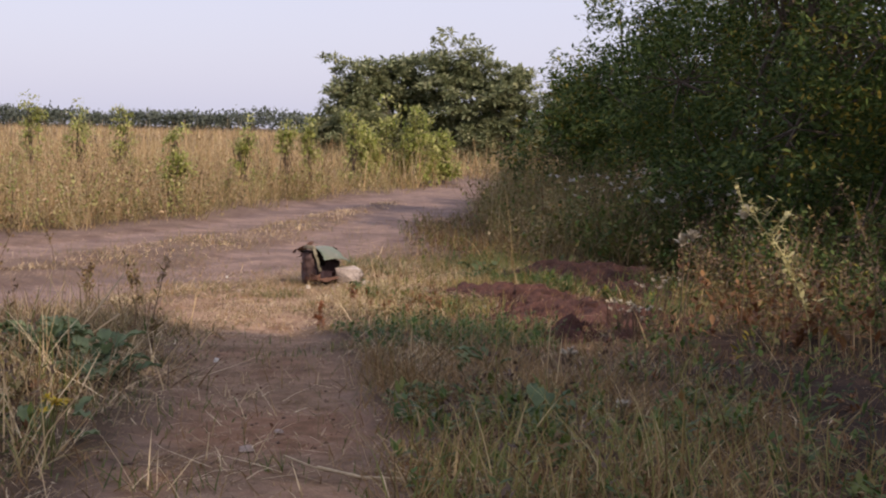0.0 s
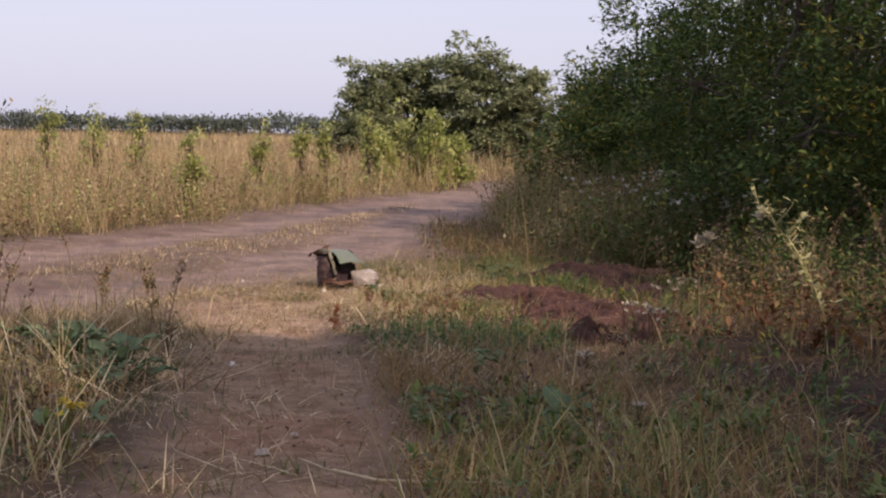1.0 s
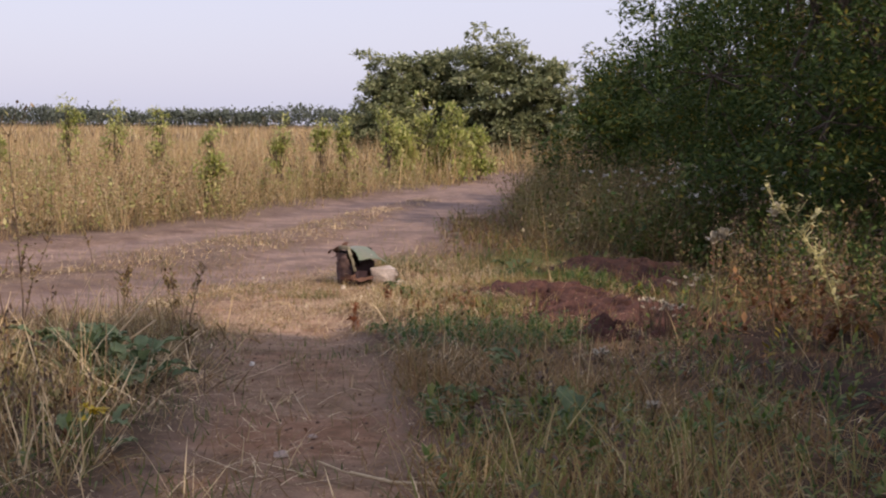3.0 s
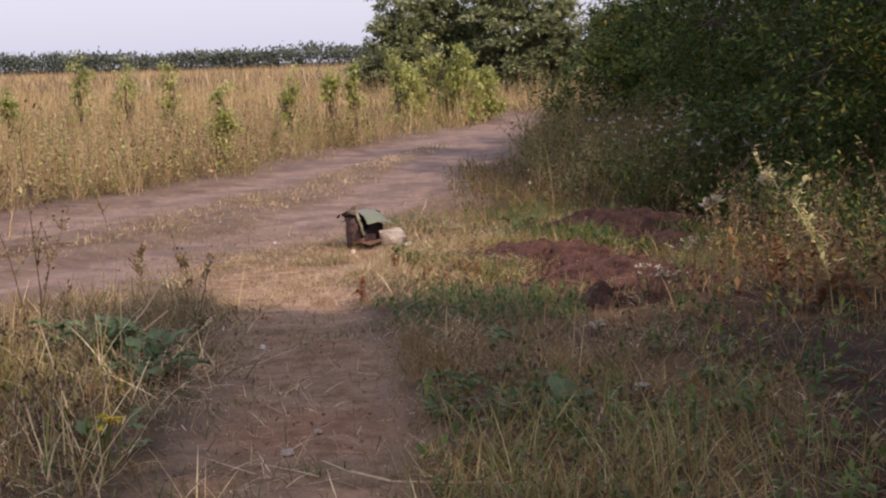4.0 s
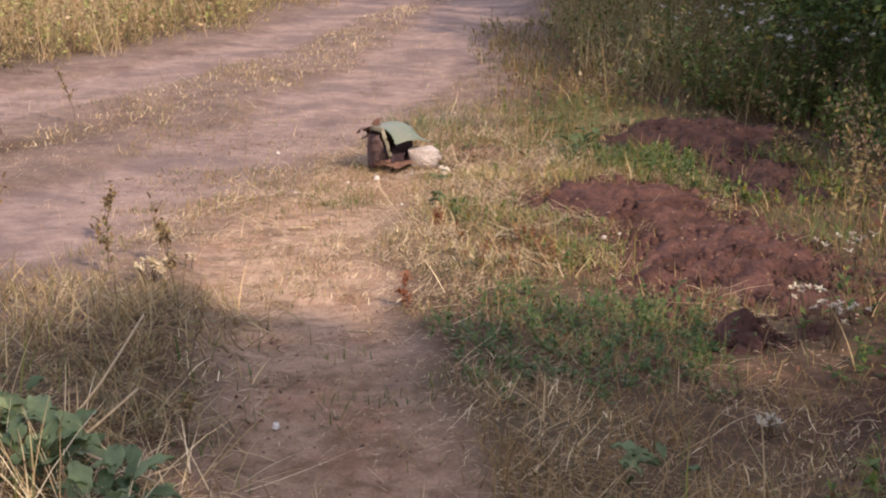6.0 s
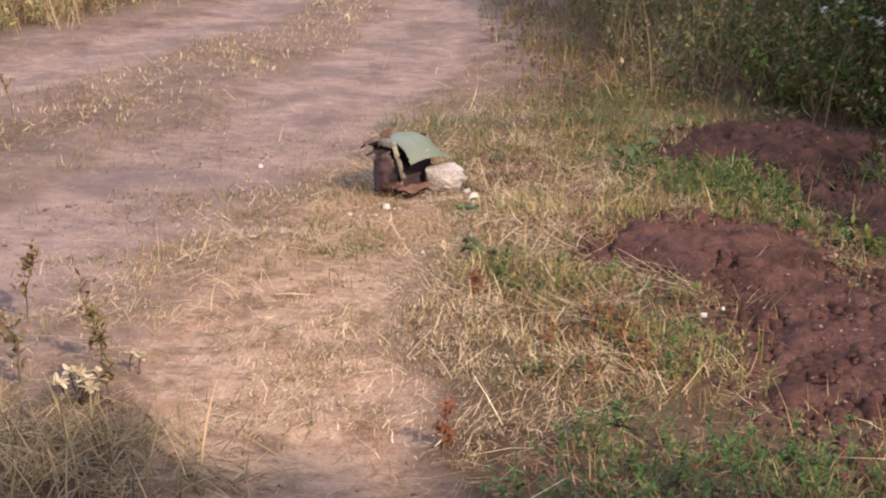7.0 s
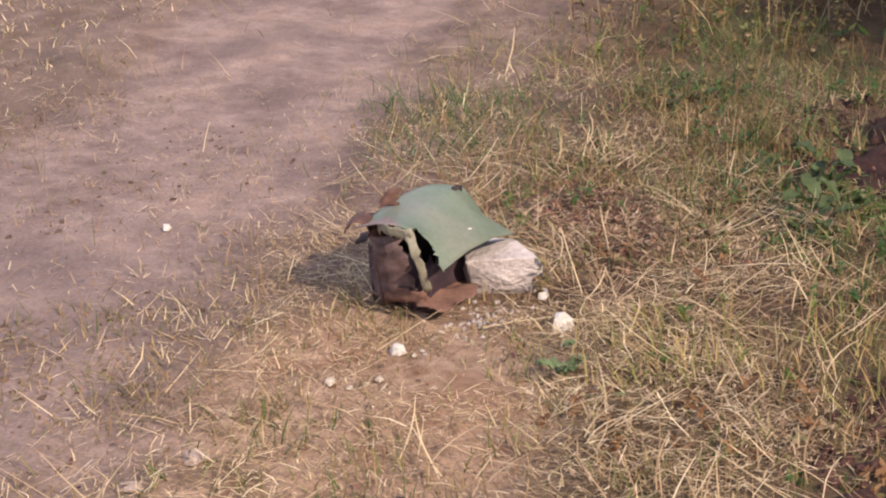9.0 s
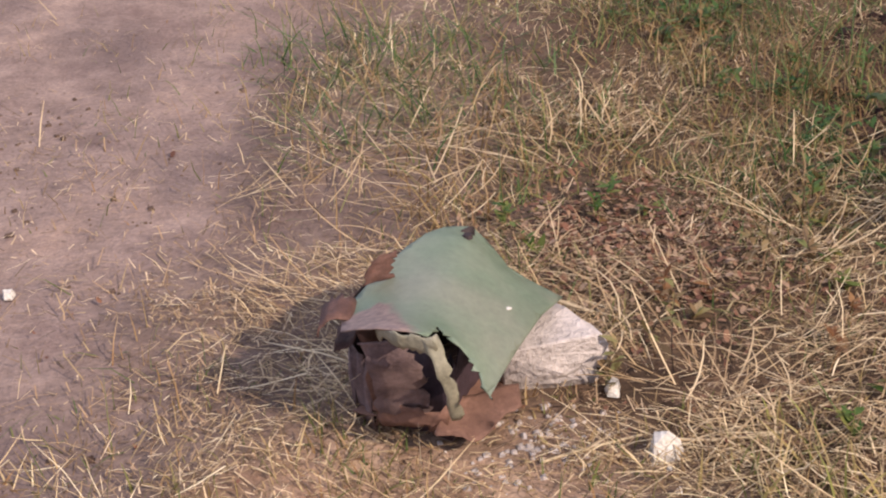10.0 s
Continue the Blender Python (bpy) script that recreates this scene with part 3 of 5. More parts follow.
def sparse_right(x, y):
    return right_foreground(x, y) * (1 - 0.92 * step(1.1, 1.7, x + 0.25 * (y + 6))) * (1 - 0.6 * step(-6.7, -6.0, y))


tall_tufts("right_grass", 1100, 0.2, 3.2, -7.4, -3.2, 0.15, sparse_right, THATCH, "half-dry tufted grass beside the footpath", 1.3, 13, 3, 0.6, 0.8)
tall_tufts("right_grass", 260, 0.2, 3.2, -7.4, -3.0, 0.13, lambda x, y: right_foreground(x, y) * (1 - 0.85 * step(1.0, 1.6, x)) * clumpy(x, y, 1.3, 201, 0.46, 0.6) * (1 - 0.45 * step(-6.7, -6.0, y)), GREEN, "green grass tufts beside the footpath", 1.6, 11, 3, 0.7, 0.5)
tall_tufts("right_thatch", 800, 0.25, 1.6, -7.0, -3.9, 0.11, lambda x, y: 0.25 + 0.75 * clumpy(x, y, 1.7, 210, 0.35, 0.55), THATCH, "tangled flattened brown grass beside the footpath", 1.4, 14, 4, 0.45, 1.1)
tall_tufts("right_grass", 90, 0.35, 1.1, -7.4, -6.2, 0.16, lambda x, y: 0.1 + 0.9 * clumpy(x, y, 2.2, 227, 0.42, 0.58), FRESH, "bright yellow-green grass tufts beside the footpath", 1.5, 14, 4, 0.6, 0.9)
tall_tufts("right_grass", 200, 0.3, 1.4, -7.5, -4.6, 0.14, lambda x, y: right_foreground(x, y) * clumpy(x, y, 1.7, 238, 0.38, 0.58), FRESH, "yellow-green grass tufts beside the footpath", 1.5, 13, 4, 0.9, 0.75)
stems_with_leaves("shade_weeds", 260, 1.4, 3.0, -7.0, -3.0, 0.16, lambda x, y: clumpy(x, y, 1.5, 205, 0.35, 0.6), [STALK, HEDGE], "dark low weeds on bare shaded soil", 0.045, 12, 0.5)
stems_with_leaves("rust_weeds", 90, 1.7, 2.6, -4.0, -2.7, 0.36, lambda x, y: clumpy(x, y, 1.6, 206, 0.3, 0.5), [STALK, RUSTY], "rust-brown withered weeds near the soil heaps", 0.06, 20, 0.4)
tall_tufts("left_pale_grass", 130, -2.2, -0.75, -6.8, -4.7, 0.20, lambda x, y: step(-0.2, 0.2, -0.9 - x) * (0.3 + 0.7 * clumpy(x, y, 1.4, 207)), STRAW, "tall pale grass standing beside the footpath", 1.5, 8, 5, 0.6, 0.3)
tall_tufts("left_grass", 260, -1.5, -0.6, -5.4, -4.3, 0.15, left_foreground, FRESH, "lush yellow-green grass beside the footpath", 1.6, 12, 4, 0.8, 0.4)
tall_tufts("left_tangle", 700, -2.3, -0.5, -4.9, -2.4, 0.12, lambda x, y: (1 - step(-0.75, -0.5, x)) * (0.25 + 0.75 * clumpy(x, y, 1.5, 221, 0.35, 0.55)), DRY, "low tangle of dry tan grass in shade", 1.4, 12, 4, 0.5, 0.95)
tall_tufts("left_thatch", 520, -2.2, -0.45, -4.6, -2.5, 0.13, lambda x, y: 0.3 + 0.7 * clumpy(x, y, 1.7, 211, 0.35, 0.55), DRY, "flattened tan grass beside the footpath", 2.0, 9, 4, 0.25, 1.3)
tall_tufts("left_grass", 420, -2.4, -0.55, -7.6, -3.4, 0.17, left_foreground, FRESH, "yellow-green grass tufts beside the footpath", 2.0, 10, 3, 0.8, 0.3)
tall_tufts("left_grass", 620, -3.2, -0.5, -7.8, -2.3, 0.15, left_foreground, THATCH, "tangled dry grass beside the footpath", 1.5, 14, 3, 0.7, 0.7)
# Pale straw added to brighten the shaded left side in place of sun flecks.
tall_tufts("left_fleck_straw", 260, -2.4, -0.5, -7.4, -3.0, 0.16, lambda x, y: (1 - step(-0.7, -0.45, x)) * clumpy(x, y, 1.9, 226, 0.4, 0.6), STRAW, "pale broken straw among path-side weeds, brightening like sun flecks", 1.5, 9, 4, 0.5, 1.05)
tall_tufts("left_grass", 420, -3.2, -0.5, -7.8, -2.3, 0.14, lambda x, y: left_foreground(x, y) * clumpy(x, y, 1.3, 202, 0.44, 0.6), GREEN, "green grass tufts beside the footpath", 2.2, 10, 3, 0.7, 0.2)
tall_tufts("path_thatch", 1900, -0.85, 0.6, -7.6, -2.8, 0.07, lambda x, y: (0.30 + 0.70 * step(0.08, 0.36, near_line(x, y, FOOT))) * clumpy(x, y, 2.1, 204, 0.38, 0.58), THATCH, "trampled brown thatch on the footpath edge", 1.1, 12, 3, 0.25, 1.45)
tall_tufts("path_grass", 260, -0.75, 0.5, -7.6, -3.2, 0.05, lambda x, y: (0.2 + 0.8 * step(0.1, 0.4, near_line(x, y, FOOT))) * clumpy(x, y, 2.4, 222, 0.46, 0.6), GREEN, "low green grass tufts in the trodden path", 1.3, 11, 3, 0.8, 0.5)
field_keep = lambda x, y: step(0, 0.6, in_field(x, y) + (fbm(x * 0.8, y * 0.8, 71) - 0.5) * 0.9) * (0.35 + 0.65 * clumpy(x, y, 0.9, 72, 0.35, 0.6))
deep = lambda x, y: step(0.6, 2.2, in_field(x, y))
tall_tufts("field_grass", 5200, -9, 2, 1.5, 17, 0.50, lambda x, y: field_keep(x, y) * (0.25 + 0.75 * deep(x, y)), FIELD, "tall golden dry grass of an open field", 1.6, 10, 2, 0.6, 0.2)
tall_tufts("field_grass", 9000, -26, 6, 16, 55, 0.62, field_keep, FIELD, "tall golden dry grass of an open field", 5.0, 5, 1, 0.4)
tall_tufts("field_grass", 10000, -110, 40, 50, 230, 0.70, field_keep, FIELD, "distant pale dry grass of an open field", 16.0, 4, 1)
stems_with_leaves("field_weeds", 5600, -8.5, 2, 2, 16, 0.54, lambda x, y: field_keep(x, y) * (0.35 + 0.65 * clumpy(x, y, 0.7, 73)), [TAN, TAN], "tan and rust-coloured weeds of the dry field", 0.048, 14, 0.4, 0.05, 1)
stems_with_leaves("field_weeds", 1500, -8.5, 2, 2, 16, 0.60, lambda x, y: field_keep(x, y) * clumpy(x, y, 0.7, 74, 0.45, 0.6), [STALK, WEED], "reddish brown weeds among dry field grass", 0.08, 10, 0.3, 0.05, 1)
tall_tufts("field_edge_grass", 3000, -8, 2.4, 1, 20, 0.30, lambda x, y: field_keep(x, y) * (1 - step(0.8, 2.2, in_field(x, y))), OLIVEWEED, "low olive-brown grass along the field edge", 1.6, 10, 2, 0.7, 0.3)
stems_with_leaves("field_weeds", 5200, -8, 2.4, 1, 20, 0.36, lambda x, y: field_keep(x, y) * (1 - step(0.7, 2.0, in_field(x, y))), [OLIVEWEED, OLIVEWEED], "low olive and brown weeds along the field edge", 0.05, 13, 0.5, 0.03, 1)
stems_with_leaves("field_weeds", 1500, -8, 2, 4, 18, 0.62, lambda x, y: field_keep(x, y) * clumpy(x, y, 0.6, 75, 0.4, 0.6), [STALK, SAP], "yellow-green weeds among dry field grass", 0.07, 14, 0.25, 0.0, 1)
stems_with_leaves("verge_weeds", 2500, 1.0, 4.6, 2.4, 22, 0.56, verge, [VERGE, VERGE], "brown and dull green weeds along the verge", 0.062, 18, 0.62, 0.03, 1)
stems_with_leaves("verge_weeds", 800, 1.6, 4.4, 2.2, 10, 0.50, lambda x, y: verge(x, y) * clumpy(x, y, 1.2, 241, 0.42, 0.58), [VERGE, GREEN], "leafy dark green weeds along the verge", 0.075, 18, 0.5, 0.0, 1)
tall_tufts("verge_grass", 620, 1.0, 3.6, 2.4, 14, 0.50, lambda x, y: verge(x, y) * (1 - 0.7 * step(2.2, 2.9, x - 0.06 * y)), OLIVEWEED, "leaning olive and tan grass along the verge", 1.7, 9, 4, 0.7, 0.55)
stems_with_leaves("verge_weeds", 320, 1.5, 3.8, 2.6, 10, 0.56, lambda x, y: verge(x, y) * clumpy(x, y, 1.1, 244, 0.45, 0.58), [STALK, RUSTY], "rust-brown withered weeds along the verge", 0.05, 16, 0.5, 0.03, 1)
stems_with_leaves("hedge_weeds", 300, 2.2, 4.0, -3.6, 0.4, 0.36, verge, [STALK, HEDGE], "dark green weeds at the foot of the bushes", 0.05, 20, 0.35, 0.0, 1)
stems_with_leaves("hedge_weeds", 300, 1.85, 3.4, -4.0, 0.6, 0.30, lambda x, y: (1 - soil_heap(x, y)) * step(1.8, 2.3, x) * (0.3 + 0.7 * clumpy(x, y, 1.6, 223)), [STALK, WEED], "brown and olive weeds beside the soil heaps", 0.045, 22, 0.4, 0.02, 1)
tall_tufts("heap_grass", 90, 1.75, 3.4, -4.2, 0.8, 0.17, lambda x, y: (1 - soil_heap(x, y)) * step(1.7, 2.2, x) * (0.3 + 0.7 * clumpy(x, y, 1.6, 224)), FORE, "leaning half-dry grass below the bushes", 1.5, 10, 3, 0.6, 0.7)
stems_with_leaves("hedge_weeds", 700, 2.3, 4.8, 0.0, 4.0, 0.44, verge, [STALK, GREEN], "dark mixed weeds at the foot of the bushes", 0.06, 20, 0.4, 0.02, 1)
stems_with_leaves("hedge_weeds", 950, 2.2, 4.6, -1.0, 6.5, 0.46, verge, [GREEN, GREEN], "mixed green weeds at the foot of the bushes", 0.065, 18, 0.3, 0.0, 1)
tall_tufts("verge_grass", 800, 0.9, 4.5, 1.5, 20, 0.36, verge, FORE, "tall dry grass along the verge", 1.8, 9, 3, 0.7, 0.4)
stems_with_leaves("verge_weeds", 2200, 0.5, 3.0, 0.3, 9, 0.16, low_verge, [STALK, WEED], "low brown and dull green weeds along the verge", 0.032, 14, 0.5, 0.0, 1)
stems_with_leaves("verge_weeds", 700, 0.5, 3.0, 0.3, 9, 0.13, low_verge, [GREEN, GREEN], "low green weeds along the verge", 0.034, 12, 0.45, 0.0, 1)
tall_tufts("heap_grass", 380, 1.2, 2.6, -0.6, 1.2, 0.10, lambda x, y: (1 - soil_heap(x, y)), HEDGE, "dark green flattened grass between the soil heaps", 1.5, 12, 3, 0.5, 1.0)
tall_tufts("heap_grass", 200, 1.3, 2.7, -2.6, 1.4, 0.13, lambda x, y: 0.10 + 0.9 * (1 - soil_heap(x, y)) * clumpy(x, y, 2.0, 242, 0.4, 0.6), CLOVER, "green grass growing through loose soil", 1.5, 9, 3, 0.7, 0.7)
tall_tufts("verge_grass", 600, 0.7, 3.2, 1.0, 8, 0.16, low_verge, FORE, "short rough grass along the verge", 1.6, 10)
tall_tufts("stubble", 1300, 0.05, 1.5, -2.9, 2.4, 0.058, lambda x, y: (1 - soil_heap(x, y)) * (1 - 0.9 * scraped(x, y)) * (0.15 + 0.85 * clumpy(x, y, 2.2, 81)), SHORT, "short rough grass stubble beside the path", 1.2, 9, 3, 0.6)
tall_tufts("stubble", 1900, -1.5, 0.15, -2.7, 0.5, 0.04, lambda x, y: (1 - 0.6 * dusty(x, y)) * clumpy(x, y, 2.4, 82), SHORT, "short rough grass stubble beside the path", 1.2, 8, 3, 0.7)
tall_tufts("grass_tufts", 170, -0.15, 1.1, 0.75, 2.4, 0.12, lambda x, y: clumpy(x, y, 2.0, 83, 0.38, 0.58) * (1 - 0.95 * scraped(x, y)), CLOVER, "flattened green grass tufts among straw", 1.3, 14, 3, 0.45, 1.05)
tall_tufts("grass_tufts", 200, -0.1, 1.2, 0.7, 2.6, 0.11, lambda x, y: clumpy(x, y, 1.8, 225, 0.38, 0.58) * (1 - 0.95 * scraped(x, y)), THATCH, "flattened brown grass tufts among straw", 1.3, 13, 3, 0.45, 1.05)
tall_tufts("grass_tufts", 150, 0.2, 1.3, -2.6, -0.2, 0.08, lambda x, y: mid_green(x, y), GREEN, "flattened green grass tufts among straw", 1.4, 10, 3, 0.8)
tall_tufts("grass_tufts", 320, 0.12, 1.0, -2.4, 0.3, 0.075, lambda x, y: 0.15 + 0.85 * clumpy(x, y, 2.6, 212, 0.42, 0.58), FRESH, "low yellow-green grass tufts among straw", 1.7, 11, 3, 0.8, 0.3)
tall_tufts("grass_tufts", 70, -0.75, -0.2, -0.9, 0.3, 0.05, lambda x, y: clumpy(x, y, 3.0, 213, 0.48, 0.6), GREEN, "small green grass tufts in dust", 1.5, 9, 3, 0.8, 0.4)
tall_tufts("heap_grass", 200, 1.0, 2.6, -3.2, 1.4, 0.11, lambda x, y: 0.25 + 0.75 * clumpy(x, y, 1.9, 84) * (1 - soil_heap(x, y)), FORE, "rough grass round the soil heaps", 1.5, 11, 3, 0.6, 0.6)
tall_tufts("long_blades", 130, 0.3, 2.2, -7.2, -3.6, 0.26, lambda x, y: clumpy(x, y, 1.3, 87), DRY, "loose long pale grass blades among weeds", 1.2, 3, 5, 0.4, 1.2)
tall_tufts("long_blades", 150, -1.6, -0.55, -6.8, -4.0, 0.30, lambda x, y: clumpy(x, y, 1.3, 88), STRAW, "loose long pale grass blades among weeds", 1.7, 3, 4, 0.5, 0.6)
def mid_strip(x, y):
    dl, dr = near_line(x, y, RUT_L), near_line(x, y, RUT_R)
    return (dl < 1.6) * (dr < 1.6) * (1 - step(0.35, 0.9, dusty(x, y))) * (0.3 + 0.7 * clumpy(x, y, 1.1, 91, 0.36, 0.55))


def rough_land(x, y):
    away = (np.abs(x) > 2.8) | (y < -7.6)
    return away * (1 - dusty(x, y)) * (1 - step(-0.5, 0.2, in_field(x, y))) * (0.3 + 0.7 * clumpy(x, y, 0.6, 92))


tall_tufts("strip_grass", 11000, -6, 1.8, -3, 14, 0.05, mid_strip, STRAW, "low straw-coloured grass between the wheel ruts", 1.5, 7, 2, 0.5, 1.0)
tall_tufts("strip_grass", 1600, -6, 1.8, -3, 14, 0.045, mid_strip, SHORT, "low half-dry grass between the wheel ruts", 1.5, 7, 2, 0.5, 0.7)
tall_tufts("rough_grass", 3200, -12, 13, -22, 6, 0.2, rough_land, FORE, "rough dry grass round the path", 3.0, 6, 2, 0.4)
tall_tufts("straw_blades", 7, -0.20, -0.10, 0.19, 0.25, 0.10, lambda x, y: 1.0 + 0 * x, STRAW, "upright straw blades before the canister", 1.0, 2, 3, 0.25)
tall_tufts("straw_sprawl", 90, -0.3, 0.5, -7.2, -4.9, 0.12, lambda x, y: clumpy(x, y, 2.4, 89), STRAW, "small sprawls of pale straw on the footpath", 1.2, 8, 3, 0.3, 1.2)
tall_tufts("straw_sprawl", 70, -1.0, -0.45, -5.2, -4.4, 0.26, lambda x, y: 1.0 + 0 * x, STRAW, "sprawling long pale straw at the path edge", 1.4, 6, 4, 0.35, 1.15)
stems_with_leaves("green_herbs", 950, 0.0, 1.4, -4.4, -2.4, 0.085, green_patch, [CLOVER, CLOVER], "low green herbs beside the footpath", 0.027, 13, 0.6, segs=2)
tall_tufts("herb_litter", 420, 0.0, 1.4, -4.4, -2.3, 0.10, lambda x, y: green_patch(x, y) * clumpy(x, y, 2.6, 243, 0.36, 0.56), SHORT, "dry and green blades among the herbs", 1.3, 9, 3, 0.5, 0.9)
stems_with_leaves("brown_herbs", 170, 0.2, 1.6, -2.6, 1.0, 0.09, lambda x, y: (1 - soil_heap(x, y)) * clumpy(x, y, 2.0, 78, 0.4, 0.6), [STALK, WEED], "low dull brown weeds among straw", 0.035, 10, 0.5)
stems_with_leaves("green_herbs", 260, 1.3, 2.4, -0.9, 1.4, 0.09, lambda x, y: 1 - soil_heap(x, y), [GREEN, HEDGE], "dark green herbs between soil heaps", 0.05, 10, 0.6)
stems_with_leaves("rusty_herbs", 150, 0.18, 0.65, -2.3, -1.0, 0.07, lambda x, y: clumpy(x, y, 2.8, 215, 0.42, 0.58), [RUSTY, RUSTY], "rust-red withered herbs beside the path", 0.035, 11, 0.6)
stems_with_leaves("green_herbs", 220, 0.2, 0.85, -2.3, -0.3, 0.06, lambda x, y: clumpy(x, y, 2.6, 212, 0.42, 0.58), [GREEN, GREEN], "low green herbs among straw beside the path", 0.04, 11, 0.6)
stems_with_leaves("rusty_herbs", 300, 0.12, 1.3, -2.7, 0.9, 0.06, lambda x, y: clumpy(x, y, 2.4, 79, 0.5, 0.65) * (1 - soil_heap(x, y)), [RUSTY, RUSTY], "small rust-brown withered herbs among straw", 0.03, 10, 0.7)
stems_with_leaves("green_herbs", 420, 0.1, 1.7, -2.7, 1.2, 0.06, mid_green, [GREEN, GREEN], "sparse low green herbs among straw", 0.035, 10, 0.6, segs=3)
stems_with_leaves("green_herbs", 330, 0.8, 1.7, -0.4, 2.3, 0.08, lambda x, y: (1 - soil_heap(x, y)) * step(0.75, 1.05, x) * clumpy(x, y, 2.2, 248, 0.4, 0.58), [STALK, CLOVER], "dark green herbs among flattened grass", 0.036, 12, 0.6)


def matted(x, y):
    return (1 - soil_heap(x, y)) * (1 - verge(x, y)) * (1 - 0.8 * dusty(x, y)) * (1 - 0.9 * scraped(x, y))


tall_tufts("matted_grass", 560, -0.2, 2.3, 0.5, 3.4, 0.10, lambda x, y: matted(x, y) * (1 - 0.6 * step(0.8, 1.3, x)) * (0.2 + 0.8 * clumpy(x, y, 1.7, 231, 0.38, 0.58)), DRY, "flattened mat of dry tan grass", 1.1, 14, 3, 0.3, 1.35)
tall_tufts("matted_grass", 340, 0.1, 2.4, 0.5, 3.6, 0.12, lambda x, y: matted(x, y) * (1 - 0.7 * step(0.9, 1.4, x)) * clumpy(x, y, 1.7, 232, 0.42, 0.58), FRESH, "flattened mat of olive and yellow-green grass", 1.1, 14, 4, 0.35, 1.15)
tall_tufts("matted_grass", 420, 0.6, 2.4, -0.2, 3.4, 0.12, lambda x, y: matted(x, y) * step(0.6, 1.1, x) * clumpy(x, y, 2.1, 233, 0.40, 0.58), CLOVER, "flattened green grass below the verge", 1.1, 13, 4, 0.45, 0.95)
tall_tufts("matted_grass", 700, 0.15, 1.3, -2.7, 0.7, 0.085, lambda x, y: matted(x, y) * clumpy(x, y, 2.0, 234, 0.4, 0.58), DRY, "flattened mat of dry tan grass", 1.1, 13, 4, 0.3, 1.2)
tall_tufts("matted_grass", 420, -1.3, 0.1, -2.6, 0.3, 0.075, lambda x, y: matted(x, y) * clumpy(x, y, 2.2, 235, 0.45, 0.6), DRY, "flattened mat of dry tan grass", 1.0, 13, 4, 0.3, 1.3)


tall_tufts("matted_grass", 300, -1.15, -0.28, -0.9, 0.45, 0.06, lambda x, y: clumpy(x, y, 2.4, 247, 0.40, 0.58), THATCH, "broken brown grass trodden into dust", 1.1, 11, 2, 0.25, 1.4)
tall_tufts("matted_grass", 110, -1.0, -0.25, -0.8, 0.5, 0.08, lambda x, y: clumpy(x, y, 2.4, 247, 0.42, 0.60), STRAW, "broken pale straw trodden into dust", 1.1, 8, 2, 0.25, 1.4)


def crumbled_litter():
    """Short broken bits of dry grass lying all over the sunny corner."""
    g = Geo()
    for n, x0, x1, y0, y1 in ((90000, -1.4, 1.6, -2.8, 2.6), (26000, -0.7, 0.8, -0.6, 1.3), (26000, -0.9, 1.2, -7.4, -2.8), (20000, -3.0, -1.0, -1.0, 5.0)):
        x, y = scatter(n, x0, x1, y0, y1, lambda x, y: (0.25 + 0.75 * clumpy(x, y, 2.4, 41, 0.36, 0.56)) * (0.35 + 0.65 * clumpy(x, y, 7.0, 236, 0.4, 0.6)) * (1 - 0.65 * dusty(x, y)) * (1 - 0.9 * soil_heap(x, y)))
        k = len(x)
        v, f = blades(grounded(x, y, rng.uniform(0.002, 0.028, k)), rng.gamma(2.0, 0.011, k).clip(0.006, 0.06), rng.uniform(0.0012, 0.0034, k), rng.uniform(0, 6.28, k),
                      rng.normal(1.45, 0.3, k), rng.normal(0.1, 0.4, k), 1, [1.0, 0.6], flat=True)
        g.add(v, f)
    stuff("crumbled_litter", g, LITTER, "short broken bits of dry grass on earth", "litter")


def dust_crumbs():
    """Small crumbs of earth on the track and the footpath."""
    g = Geo()
    for n, x0, x1, y0, y1 in ((1500, -1.7, -0.1, -1.2, 2.6), (1300, -0.65, 0.5, -7.4, -2.9)):
        x, y = scatter(n, x0, x1, y0, y1, lambda x, y: dusty(x, y) * clumpy(x, y, 2.5, 237, 0.35, 0.6))
        p = grounded(x, y, 0.004)
        for q0 in p:
            q = np.array([[-1, -1, -.6], [1, -1, -.6], [1, 1, -.6], [-1, 1, -.6], [-.7, -.6, .6], [.8, -.7, .5], [.6, .8, .7], [-.8, .6, .5]]) * (rng.gamma(2, 0.0014) + 0.001) * rng.uniform(0.6, 1.3, (8, 3))
            g.add(q + q0, [[0, 1, 5, 4], [1, 2, 6, 5], [2, 3, 7, 6], [3, 0, 4, 7], [4, 5, 6, 7]])
    stuff("earth_crumbs", g, SOIL_CRUMB, "small brown crumbs of earth on dust", "earth crumbs")


def long_straw():
    g = Geo()
    for n, x0, x1, y0, y1 in ((75, 0.15, 1.15, -2.5, 1.2), (40, -1.2, 0.1, -2.4, 0.0), (30, -0.3, 0.6, 0.5, 1.6)):
        cx, cy = scatter(n, x0, x1, y0, y1, lambda x, y: (1 - soil_heap(x, y)) * (1 - 0.7 * dusty(x, y)) * (1 - scraped(x, y)))
        way = rng.uniform(0, 3.14, len(cx))
        m = rng.integers(4, 16, len(cx))
        x, y = np.repeat(cx, m) + rng.normal(0, 0.05, m.sum()), np.repeat(cy, m) + rng.normal(0, 0.05, m.sum())
        k = len(x)
